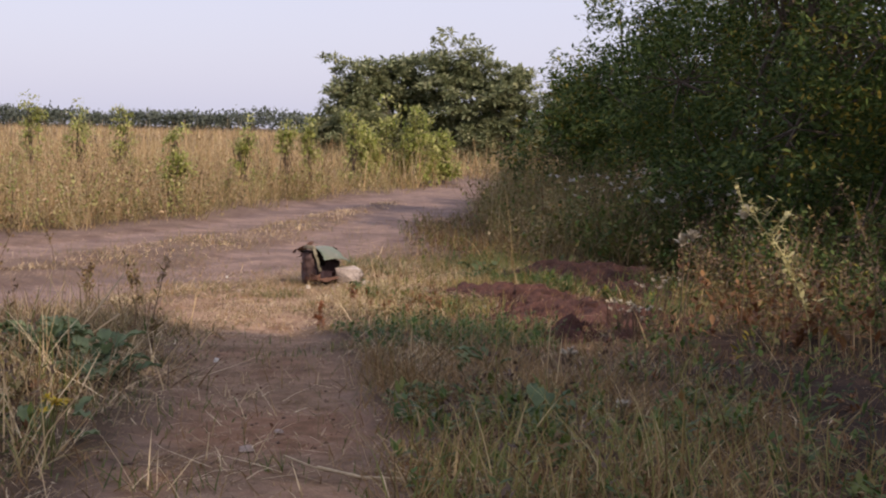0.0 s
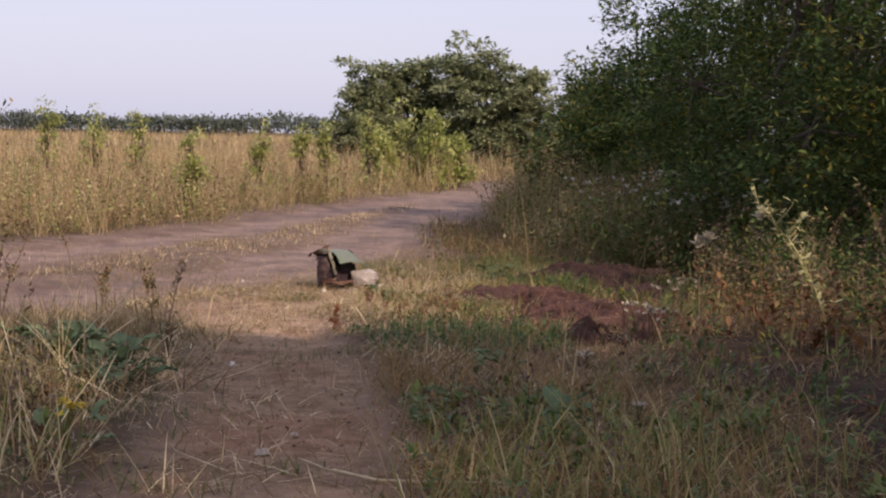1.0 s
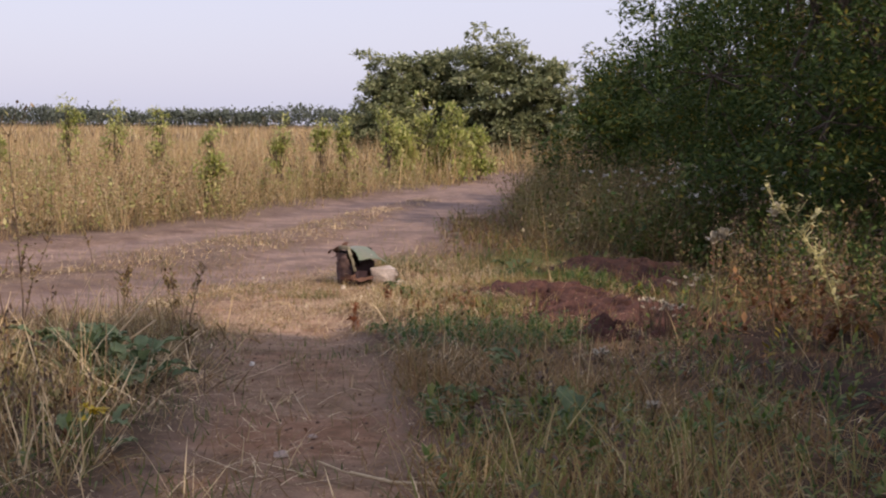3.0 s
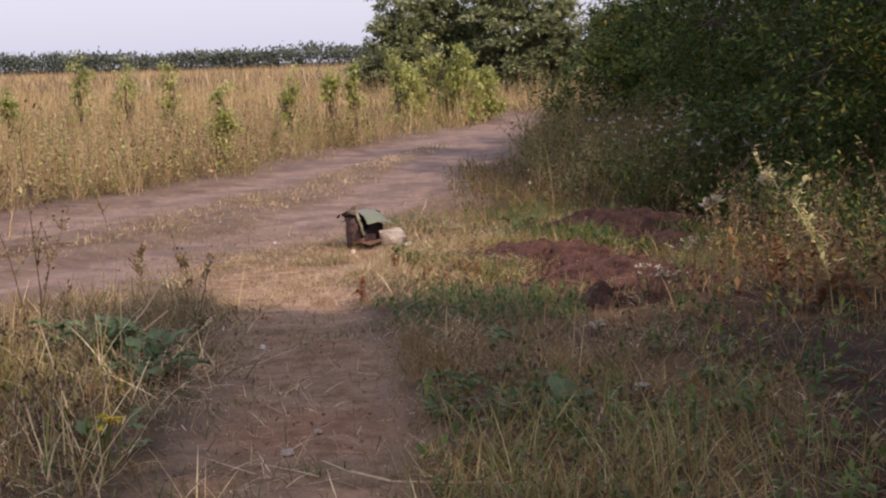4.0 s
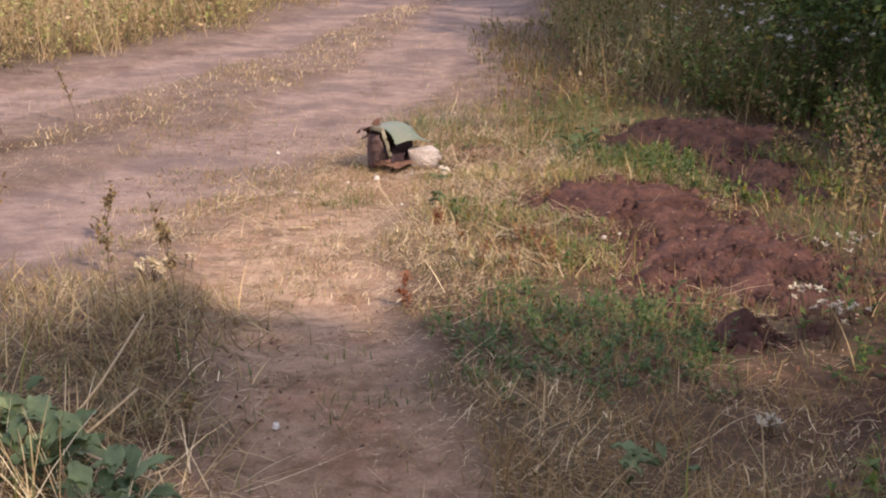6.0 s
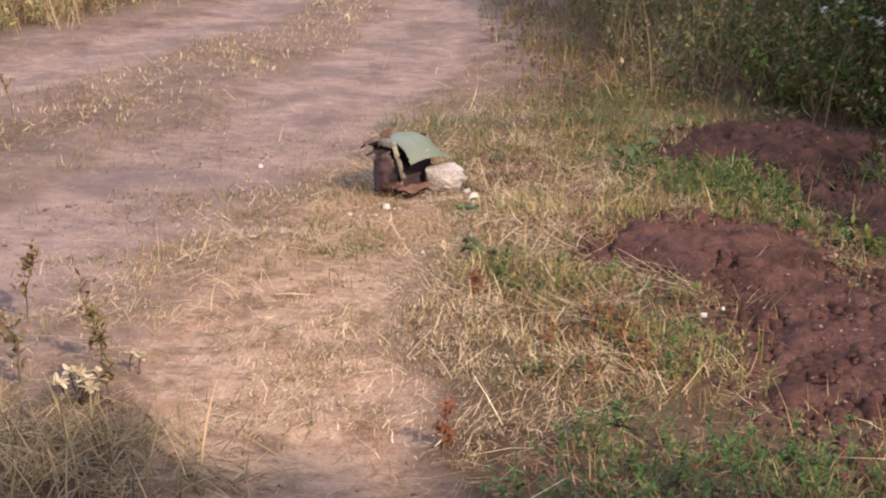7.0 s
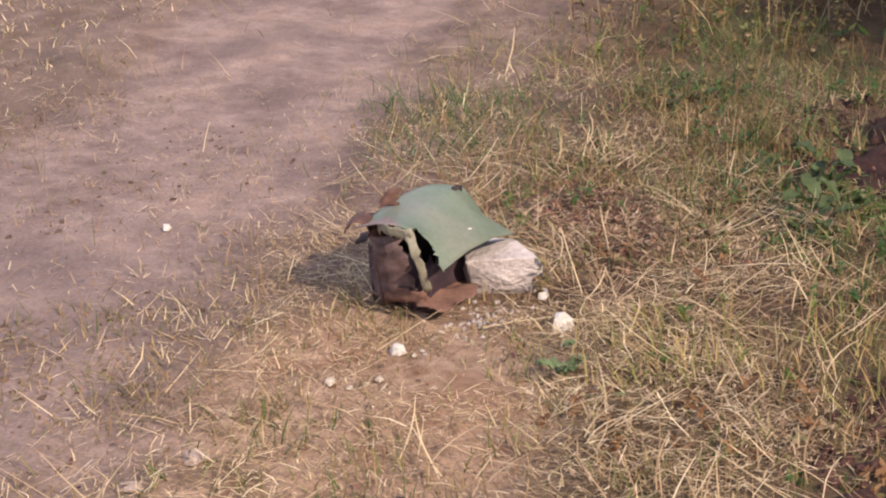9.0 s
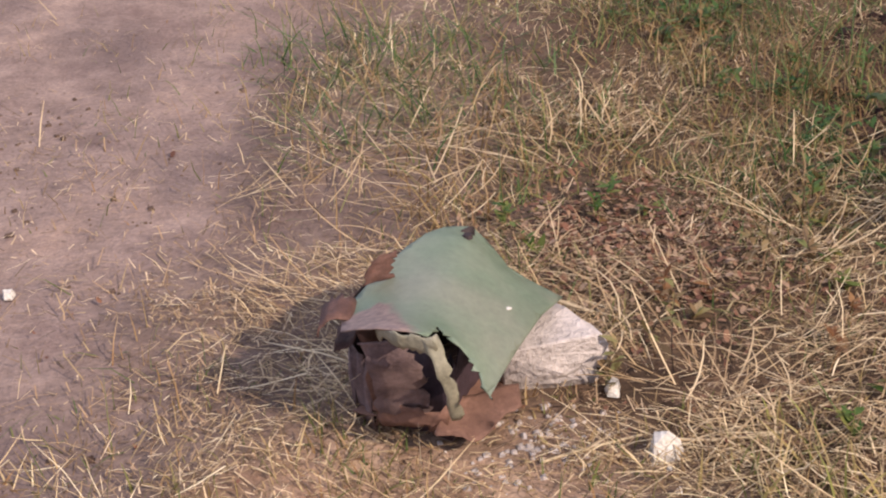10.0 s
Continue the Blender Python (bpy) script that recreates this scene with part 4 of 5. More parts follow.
        v, f = blades(grounded(x, y, rng.uniform(0.012, 0.05, k)), rng.uniform(0.07, 0.26, k), rng.uniform(0.0018, 0.0036, k), np.repeat(way, m) + rng.normal(0, 0.45, k),
                      rng.normal(1.45, 0.14, k), rng.normal(0.1, 0.25, k), 4, [0.8, 1, 1, 0.8, 0.5], rng.normal(0, 0.4, k), flat=True)
        g.add(v, f)
    stuff("long_straw", g, BRIGHT_STRAW, "long pale straws lying in loose sheaves", "straw")


crumbled_litter()
long_straw()
dust_crumbs()
stems_with_leaves("green_herbs", 260, 1.2, 2.0, 0.1, 1.3, 0.07, lambda x, y: 0.8 * (1 - soil_heap(x, y)), [GREEN, GREEN], "low green herbs between soil heaps", 0.04, 12, 0.6, segs=3)
stems_with_leaves("foreground_weeds", 110, 0.3, 1.6, -7.4, -3.4, 0.18, right_foreground, [STALK, WEED], "thin brown weeds among grass", 0.03, 9, 0.6, 0.012)
stems_with_leaves("foreground_weeds", 330, 0.3, 1.7, -7.4, -3.4, 0.13, right_foreground, [GREEN, GREEN], "small green herbs among grass", 0.045, 10, 0.4)
stems_with_leaves("foreground_weeds", 260, 0.3, 1.9, -7.4, -3.0, 0.10, right_foreground, [RUSTY, RUSTY], "small rust-brown weeds among grass", 0.026, 11, 0.8)
stems_with_leaves("foreground_weeds", 240, 0.3, 1.4, -7.2, -5.2, 0.10, lambda x, y: clumpy(x, y, 2.0, 96), [GREEN, GREEN], "fresh green herbs among grass", 0.05, 11, 0.5)
stems_with_leaves("foreground_weeds", 400, -3.0, -0.6, -7.6, -3.0, 0.12, left_weeds, [RUSTY, RUSTY], "small rust-brown weeds among grass", 0.04, 12, 0.6)
stems_with_leaves("foreground_weeds", 420, -3.0, -0.6, -7.6, -2.4, 0.22, left_weeds, [STALK, WEED], "thin brown weeds among grass", 0.05, 9, 0.4, 0.014)
stems_with_leaves("foreground_weeds", 300, -3.0, -0.6, -7.6, -2.6, 0.13, left_weeds, [GREEN, GREEN], "small green herbs among grass", 0.05, 10, 0.4)


# ---------------------------------------------------------------- trees and bushes
def crown_leaves(clumps, per, spread_r, leaf, mat, name, segs=3):
    c = np.repeat(np.array(clumps), per, 0)
    n = len(c)
    d = rng.normal(0, 1, (n, 3))
    d /= np.linalg.norm(d, axis=1)[:, None]
    r = spread_r * rng.random(n) ** 0.5
    p = c[:, :3] + d * r[:, None] * np.array([1, 1, 0.75])
    size = leaf * rng.uniform(0.6, 1.3, n)
    if segs == 1:
        return mesh_from(name, *diamonds(p, size, size * 0.42, np.arctan2(d[:, 1], d[:, 0]) + rng.normal(0, 0.8, n), rng.normal(1.55, 0.5, n)), mat)
    az = np.arctan2(d[:, 1], d[:, 0]) + rng.normal(0, 0.8, n)
    v, f = blades(p, size, size * 0.40, az, rng.normal(1.35, 0.5, n), rng.normal(0.5, 0.35, n), segs, LEAF if segs == 3 else [0.2, 1.0, 0.15], flat=True)
    return mesh_from(name, v, f, mat)


def tree(name, x, y, height, radius, low, label, mat, leaf, clumps=120, per=70, seed=1, group="", trunks=1, lumps=6, category="tree", skirt=0, segs=3, puff=0.17):
    """A trunk (or several) with limbs, and a crown of leaf clumps in uneven lobes."""
    rr = np.random.default_rng(seed)
    z = gz(x, y)
    root = thing(name, (x, y, z - 0.03), label, category, group)
    lobes = []
    for k in range(lumps):
        a = 6.28 * k / lumps + rr.uniform(-0.5, 0.5)
        t = rr.uniform(0.15, 1.0)
        lobes.append((math.cos(a) * radius * 0.62 * rr.uniform(0.5, 1.1) * (1.15 - 0.6 * t), math.sin(a) * radius * 0.62 * rr.uniform(0.5, 1.1) * (1.15 - 0.6 * t),
                      low + (height - low) * (0.15 + 0.68 * t), radius * rr.uniform(0.38, 0.58)))
    lobes.append((0, 0, height - radius * 0.45, radius * 0.5))
    for k in range(skirt):
        a = 6.28 * k / skirt + rr.uniform(-0.4, 0.4)
        lobes.append((math.cos(a) * radius * 0.75, math.sin(a) * radius * 0.75, height * rr.uniform(0.06, 0.3), radius * rr.uniform(0.3, 0.42)))
    pts = []
    while len(pts) < clumps:
        lx, ly, lz, lr = lobes[rr.integers(len(lobes))]
        d = rr.normal(0, 1, 3)
        d /= np.linalg.norm(d)
        q = np.array([lx, ly, lz]) + d * lr * (0.55 + 0.5 * rr.random()) * np.array([1, 1, (height - low) / (2.2 * radius)])
        if q[2] > 0.05 + low * 0.6 and q[2] < height * 1.04:
            pts.append(q)
    g = Geo()
    for k in range(trunks):
        a = 6.28 * k / trunks + rr.uniform(0, 1)
        off = 0.0 if trunks == 1 else 0.12 * radius
        w = 0.016 * height / trunks ** 0.5 + 0.006
        top = (math.cos(a) * off * 3, math.sin(a) * off * 3, height * 0.8)
        bx, by = math.cos(a) * off, math.sin(a) * off
        line = [(bx, by, 0), (bx * 1.3 + 0.03, by * 1.3, height * 0.25), (bx * 1.8 - 0.04, by * 1.8 + 0.03, height * 0.5), top]
        g.add(*tube(line, [w, w * 0.75, w * 0.5, w * 0.15], 7))
        for lx, ly, lz, lr in lobes[k::trunks]:
            s = (bx * 1.4, by * 1.4, height * rr.uniform(0.2, 0.45))
            m = ((s[0] + lx) / 2 + rr.uniform(-.1, .1), (s[1] + ly) / 2 + rr.uniform(-.1, .1), (s[2] + lz) / 2 - 0.08)
            g.add(*tube([s, m, (lx, ly, lz)], [w * 0.45, w * 0.3, w * 0.1], 5))
    for q in pts[::3]:
        lx, ly, lz, lr = min(lobes, key=lambda o: (o[0] - q[0]) ** 2 + (o[1] - q[1]) ** 2 + (o[2] - q[2]) ** 2)
        g.add(*tube([(lx, ly, lz), tuple((np.array([lx, ly, lz]) + q) / 2 + rr.normal(0, 0.05, 3)), tuple(q)], [0.012, 0.008, 0.003], 4))
    adopt("trunk", g.mesh("trunk", BARK, True), root)
    adopt("crown", crown_leaves(pts, per, radius * puff + 0.05, leaf, mat, "crown", segs), root)
    return root


# row of trees and bushes along the right of the track
HB = "dense dark green bush beside the track, in shade or added to cast it"
# Bushes at y -3.4 and -1.7 are out of view, added to cast shade.
for k, (x, y, h, r) in enumerate([(4.4, 3.6, 5.6, 1.7), (4.7, 1.0, 5.0, 1.6), (4.6, 6.4, 6.3, 1.95), (5.7, -3.4, 4.2, 1.6), (6.0, -1.7, 6.0, 1.5), (6.2, 9.3, 6.2, 2.0)]):
    tree("bush", x, y, h, r, 0.05, HB, HEDGE, 0.066, 560 if k == 2 else 380 if x < 5.1 and y > -2 else 200, 130, 20 + k, "bushes along the track", 3, 11, "bush", 12, 1, 0.125)
tree("tree", 4.3, 12.0, 3.75, 1.85, 0.1, "dark green bushy tree beside the dirt track", HEDGE, 0.092, 420, 80, 40, "", 2, 10, "tree", 10, 1, 0.11)
tree("tree", 8.0, 16.5, 6.2, 2.4, 0.1, "dark green bushy tree beside the dirt track", HEDGE, 0.12, 220, 80, 41, "", 2, 10, "tree", 10, 1)
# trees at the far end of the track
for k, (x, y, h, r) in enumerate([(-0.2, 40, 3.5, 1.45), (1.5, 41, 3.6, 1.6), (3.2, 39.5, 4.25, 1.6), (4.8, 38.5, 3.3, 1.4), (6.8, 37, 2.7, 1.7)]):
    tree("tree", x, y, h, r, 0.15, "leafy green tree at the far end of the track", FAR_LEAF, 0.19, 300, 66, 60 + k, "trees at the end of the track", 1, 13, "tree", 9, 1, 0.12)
# tall trees behind, whose shade lies on the near ground
for k, (x, y, h, r) in enumerate([(2.4, -15.3, 9.4, 2.4), (6.6, -14.5, 9.8, 2.5), (9.6, -14.3, 9.8, 2.5), (0.0, -17.6, 9.5, 2.4)]):
    tree("tree", x, y, h, r, 2.2, "tall broad-leaved tree casting shade on the path", HEDGE, 0.34, 160, 40, 80 + k, "tall trees behind the path", 1, 12, "tree", 0, 1)

# saplings in the field
SL = "young yellow-green sapling standing in dry grass"
for k, (x, y, h, r) in enumerate([(-5.4, 15.7, 1.6, 0.30), (-4.8, 16.7, 1.5, 0.34), (-3.9, 15.7, 1.52, 0.28), (-2.25, 9.7, 1.22, 0.24), (-1.75, 14.7, 1.3, 0.3), (-1.1, 15.7, 1.25, 0.26),
                                  (-0.7, 15.7, 1.3, 0.2), (0.0, 19.7, 1.6, 0.35), (-6.2, 14.0, 1.15, 0.2)]):
    tree("sapling", x, y, h, r, 0.25, SL, SAP, 0.08, 44, 22, 100 + k, "saplings in the field", 1, 7, "sapling", 4)


for k, (x, y, h, r) in enumerate([(0.2, 21.0, 1.3, 0.5), (0.75, 21.8, 1.8, 0.6), (1.3, 21.3, 1.6, 0.5), (1.9, 22.5, 1.2, 0.5)]):
    tree("sapling", x, y, h, r, 0.05, "bushy yellow-green sapling at the track's far end", SAP, 0.12, 70, 26, 120 + k, "saplings in the field", 3, 6, "sapling", 5, 2)


def far_wood():
    g = Geo()
    n = 4200
    x = rng.uniform(-150, 70, n)
    y = rng.uniform(330, 360, n)
    top = 2.9 + 1.8 * fbm(x * 0.05, x * 0.0, 91) + 1.2 * (vnoise(x * 0.3, y * 0, 95) - 0.5)
    z = rng.random(n) ** 0.7 * top
    p = np.repeat(np.stack([x, y, z], 1), 10, 0) + rng.normal(0, 1, (n * 10, 3)) * np.array([1.2, 1.0, 0.5])
    k = len(p)
    v, f = blades(p, rng.uniform(0.4, 0.9, k), rng.uniform(0.3, 0.65, k), rng.uniform(0, 6.28, k), rng.normal(1.2, 0.6, k), 0.4, 1, [1, 0.5], flat=True)
    g.add(v, f)
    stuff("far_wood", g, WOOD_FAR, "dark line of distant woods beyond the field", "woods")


far_wood()


# ---------------------------------------------------------------- the burst canister and what lies round it
from mathutils.geometry import delaunay_2d_cdt


def paint_mat():
    """Faded green paint on sheet steel, rusty and scorched in patches."""
    m, n, l, b = material("faded_green_paint")
    tc = n.new("ShaderNodeTexCoord")
    a = noise_tex(n, l, 7, 4, 0.6, tc.outputs["Object"])
    f = noise_tex(n, l, 70, 4, 0.7, tc.outputs["Object"])
    col = ramp(n, l, a, [(0.3, (0.105, 0.148, 0.096)), (0.7, (0.16, 0.20, 0.138))])
    scorch = n.new("ShaderNodeAttribute")
    scorch.attribute_name = "scorch"
    mul = n.new("ShaderNodeMath")
    mul.operation = "MULTIPLY_ADD"
    l.new(a, mul.inputs[0])
    mul.inputs[1].default_value = 0.9
    l.new(scorch.outputs["Fac"], mul.inputs[2])
    burnt = ramp(n, l, mul.outputs[0], [(0.85, (0, 0, 0)), (1.15, (1, 1, 1))])
    rust = ramp(n, l, f, [(0.3, (0.14, 0.095, 0.085)), (0.7, (0.27, 0.19, 0.155))])
    col = mix(n, l, ramp(n, l, noise_tex(n, l, 4.5, 3, 0.6, tc.outputs["Object"]), [(0.45, (0, 0, 0)), (0.7, (0.6, 0.6, 0.6))]), col, (0.205, 0.20, 0.155))
    col = mix(n, l, burnt, col, rust)
    col = mix(n, l, 1.0, col, ramp(n, l, f, [(0.3, (0.86, 0.86, 0.86)), (0.7, (1.1, 1.1, 1.1))]), "MULTIPLY")
    l.new(col, b.inputs["Base Color"])
    b.inputs["Roughness"].default_value = 0.55
    relief(n, l, b, f, 0.25, 0.002)
    return m


PAINT = paint_mat()
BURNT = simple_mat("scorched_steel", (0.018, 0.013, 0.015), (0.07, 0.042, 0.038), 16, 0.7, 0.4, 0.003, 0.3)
RUST = simple_mat("rusty_steel", (0.10, 0.05, 0.035), (0.25, 0.135, 0.095), 18, 0.85, 0.5, 0.003, 0.1)
OLIVE = simple_mat("olive_edge_paint", (0.19, 0.18, 0.125), (0.32, 0.30, 0.22), 20, 0.7, 0.3, 0.002)
MAUVE = simple_mat("heat_browned_steel", (0.075, 0.047, 0.048), (0.225, 0.155, 0.145), 22, 0.8, 0.6, 0.004, 0.1)
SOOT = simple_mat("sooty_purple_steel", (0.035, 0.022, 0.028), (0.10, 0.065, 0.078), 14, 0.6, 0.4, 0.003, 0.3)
CURL = simple_mat("dark_rust", (0.05, 0.022, 0.017), (0.15, 0.075, 0.055), 20, 0.75, 0.5, 0.003, 0.2)


def jagged(points, rough, cuts, seed, keys=()):
    """An outline with extra points, ragged along the stretches named in keys."""
    rr = np.random.default_rng(seed)
    out = []
    for i, p in enumerate(points):
        q = points[(i + 1) % len(points)]
        out.append(p)
        k_cuts = cuts if i in keys else 2
        for k in range(1, k_cuts + 1):
            t = k / (k_cuts + 1)
            amp = rough if i in keys else 0.0008
            out.append((p[0] + (q[0] - p[0]) * t + rr.normal(0, amp), p[1] + (q[1] - p[1]) * t + rr.normal(0, amp)))
    return out


def sheet_bm(outline, height, spacing, thick):
    """A sheet of metal over a plan outline, at a height that varies, with thickness."""
    n = len(outline)
    xs, ys = [p[0] for p in outline], [p[1] for p in outline]
    pts = [Vector(p) for p in outline]
    x = min(xs)
    while x < max(xs):
        y = min(ys)
        while y < max(ys):
            pts.append(Vector((x + random.uniform(-.2, .2) * spacing, y + random.uniform(-.2, .2) * spacing)))
            y += spacing
        x += spacing
    v, _, f, *_ = delaunay_2d_cdt(pts, [], [list(range(n))], 1, 1e-5)
    bm = bmesh.new()
    vs = [bm.verts.new((p.x, p.y, height(p.x, p.y))) for p in v]
    for t in f:
        bm.faces.new([vs[i] for i in t])
    bmesh.ops.recalc_face_normals(bm, faces=bm.faces)
    bmesh.ops.solidify(bm, geom=bm.faces[:], thickness=thick)
    for face in bm.faces:
        face.smooth = True
    return bm


def ribbon_bm(line, side, width, thick, rough=0.0, seed=1, cuts=5, crumple=0.0015):
    """A bent strip of sheet along a line; side: the way across; ragged along one edge."""
    rr = np.random.default_rng(seed)
    bm = bmesh.new()
    rows = []
    s = Vector(side).normalized()
    pts = []
    for a, b in zip(line[:-1], line[1:]):
        for k in range(cuts):
            pts.append(Vector(a).lerp(Vector(b), k / cuts))
    pts.append(Vector(line[-1]))
    for i, p in enumerate(pts):
        w = width * (1 + rr.normal(0, rough))
        rows.append([bm.verts.new(p + s * w * t + Vector(rr.normal(0, crumple, 3))) for t in (0, 0.33, 0.66, 1)])
    for a, b in zip(rows[:-1], rows[1:]):
        for k in range(3):
            bm.faces.new((a[k], a[k + 1], b[k + 1], b[k]))
    bmesh.ops.recalc_face_normals(bm, faces=bm.faces)
    bmesh.ops.solidify(bm, geom=bm.faces[:], thickness=thick)
    for face in bm.faces:
        face.smooth = True
    return bm


def build_canister():
    root = thing("metal_canister", (0, 0, 0), "burst green-painted metal canister, torn open and scorched", "canister")
    corners = [(-0.048, 0.168), (0.160, 0.497), (0.080, 0.553), (0.034, 0.630), (-0.020, 0.604), (-0.144, 0.470), (-0.232, 0.385), (-0.246, 0.290), (-0.176, 0.215), (-0.130, 0.192),
               (-0.106, 0.262), (-0.078, 0.225)]
    known = [(-0.048, 0.168, 0.160), (0.160, 0.497, 0.112), (0.080, 0.553, 0.150), (0.034, 0.630, 0.196), (-0.020, 0.604, 0.214), (-0.144, 0.470, 0.228),
             (-0.232, 0.385, 0.200), (-0.246, 0.290, 0.226), (-0.176, 0.215, 0.262), (-0.130, 0.192, 0.255), (-0.106, 0.262, 0.235), (0.005, 0.54, 0.222), (0.031, 0.365, 0.182), (-0.06, 0.38, 0.232)]

    # a smooth bent surface through the known heights
    K = np.array(known)
    R = np.hypot(K[:, None, 0] - K[None, :, 0], K[:, None, 1] - K[None, :, 1])
    W = np.linalg.solve(R ** 1.5 + 1e-5 * np.eye(len(K)), K[:, 2] - K[:, 2].mean())

    def height(x, y):
        r = np.hypot(K[:, 0] - x, K[:, 1] - y) ** 1.5
        return float(K[:, 2].mean() + r @ W) + 0.001 * math.sin(x * 40) * math.cos(y * 35)

    bm = sheet_bm(jagged(corners, 0.006, 9, 3, (9, 10, 11)), height, 0.014, 0.0022)
    top = part("top_sheet", bm, PAINT, root, "bent sheet of faded green painted steel")
    a = top.data.attributes.new("scorch", "FLOAT", "POINT")
    for i, v in enumerate(top.data.vertices):
        left = max(0, min(1, (-0.10 - v.co.x) / 0.07)) * (1.25 if v.co.y < 0.36 else 0.8)
        torn = max(0, 1 - math.hypot(v.co.x + 0.10, v.co.y - 0.235) / 0.03) * 0.4
        a.data[i].value = 0.5 * left + torn
    # bolt and small punctures on the sheet
    bolt = bmesh.new()
    bmesh.ops.create_cone(bolt, cap_ends=True, segments=10, radius1=0.010, radius2=0.007, depth=0.006, matrix=Matrix.Translation((0.006, 0.545, height(0.006, 0.545) + 0.003)))
    part("bolt", bolt, BURNT, root, "dark bolt head")
    spot = bmesh.new()
    bmesh.ops.create_icosphere(spot, subdivisions=1, radius=0.005, matrix=Matrix.Translation((0.031, 0.365, height(0.031, 0.365) + 0.001)) @ Matrix.Diagonal((1.2, 1, 0.4, 1)))
    part("paint_chip", spot, CHALK, root, "small white bare spot")
    # strip of the old front edge, standing from the floor to the sheet
    part("edge_strip", ribbon_bm([(-0.140, 0.194, 0.256), (-0.122, 0.186, 0.20), (-0.105, 0.208, 0.14), (-0.090, 0.245, 0.070)], (1, 0.15, 0.05), 0.022, 0.002, 0.12, 4), OLIVE, root, "torn strip with old olive paint")
    part("edge_strip", ribbon_bm([(-0.196, 0.262, 0.246), (-0.178, 0.211, 0.263), (-0.150, 0.198, 0.259), (-0.122, 0.187, 0.253)], (0.1, 0.25, -1), 0.026, 0.002, 0.2, 5), OLIVE, root, "torn strip with old olive paint")
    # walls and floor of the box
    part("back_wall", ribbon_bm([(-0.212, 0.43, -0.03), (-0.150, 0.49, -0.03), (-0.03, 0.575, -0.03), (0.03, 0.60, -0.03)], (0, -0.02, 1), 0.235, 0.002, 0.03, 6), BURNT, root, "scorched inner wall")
    part("left_wall", ribbon_bm([(-0.184, 0.395, -0.03), (-0.196, 0.42, -0.03), (-0.208, 0.45, -0.03)], (-0.08, -0.12, 1), 0.150, 0.002, 0.12, 7, 5, 0.003), MAUVE, root, "crumpled heat-browned side wall")
    part("side_wall", ribbon_bm([(-0.222, 0.30, 0.20), (-0.205, 0.300, 0.15), (-0.192, 0.335, 0.08), (-0.178, 0.368, 0.0)], (0.95, -0.25, 0.05), 0.078, 0.002, 0.05, 17, 5, 0.003), MAUVE, root, "torn crumpled piece of the side")
    part("side_leg", ribbon_bm([(-0.215, 0.33, 0.20), (-0.200, 0.34, 0.12), (-0.184, 0.39, -0.02)], (0.9, 0.3, 0), 0.026, 0.002, 0.15, 8, 5, 0.003), RUST, root, "rusty torn edge of the side")
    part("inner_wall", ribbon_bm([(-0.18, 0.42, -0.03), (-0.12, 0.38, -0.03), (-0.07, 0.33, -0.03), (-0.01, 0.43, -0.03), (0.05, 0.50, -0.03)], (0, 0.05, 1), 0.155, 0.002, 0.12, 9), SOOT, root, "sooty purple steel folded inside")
    part("floor_plate", sheet_bm(jagged([(-0.19, 0.38), (-0.06, 0.325), (0.03, 0.38), (0.06, 0.56), (-0.03, 0.57), (-0.22, 0.40)], 0.004, 5, 12, (0, 1)),
                                 lambda x, y: 0.004 + 0.008 * math.sin(x * 30) * math.sin(y * 25), 0.02, 0.002), RUST, root, "rusty bottom plate")
    part("front_lip", ribbon_bm([(-0.196, 0.420, 0.0), (-0.176, 0.362, 0.0), (-0.125, 0.336, 0.0), (-0.080, 0.322, 0.0)], (0, -0.3, 1), 0.050, 0.002, 0.14, 10, 4, 0.003), RUST, root, "curled rusty lip at the bottom")
    part("lip_plate", sheet_bm(jagged([(-0.106, 0.298), (-0.050, 0.276), (0.046, 0.332), (0.054, 0.385), (-0.055, 0.380)], 0.004, 5, 15, (0, 1)),
                               lambda x, y: 0.006 + 0.18 * max(0.0, y - 0.28) + 0.006 * math.sin(x * 50), 0.014, 0.002), RUST, root, "flat rusty plate before the rock")
    # curled flap at the left end and the piece standing up behind it
    curl = [(-0.246 - 0.032 * math.cos(k * 0.55), 0.335, 0.192 + 0.030 * math.sin(k * 0.55)) for k in range(10)]
    part("curled_flap", ribbon_bm(curl, (0.25, 1, 0.0), 0.070, 0.002, 0.05, 11, 3, 0.001), CURL, root, "curled dark rusty flap")
    part("torn_tab", ribbon_bm([(-0.190, 0.42, 0.222), (-0.185, 0.425, 0.25), (-0.165, 0.43, 0.268)], (1, 0.2, 0.1), 0.044, 0.002, 0.12, 13), CURL, root, "dark torn tab")
    return root


def hull_stone(name, corners, rough, seed, mat, label, category, group=""):
    """A broken stone: the hull of a few corners, its faces roughened."""
    bm = bmesh.new()
    c = sum((Vector(p) for p in corners), Vector()) / len(corners)
    for p in corners:
        bm.verts.new(Vector(p) - c)
    r = bmesh.ops.convex_hull(bm, input=bm.verts[:])
    bmesh.ops.delete(bm, geom=[v for v in bm.verts if not v.link_faces], context="VERTS")
    bmesh.ops.bevel(bm, geom=bm.edges[:], offset=rough * 0.25, segments=1, affect="EDGES", profile=0.6)
    bmesh.ops.triangulate(bm, faces=bm.faces[:])
    bmesh.ops.subdivide_edges(bm, edges=[e for e in bm.edges if e.calc_length() > rough * 1.5], cuts=3, use_grid_fill=True)
    size = max((v.co.length for v in bm.verts), default=1)
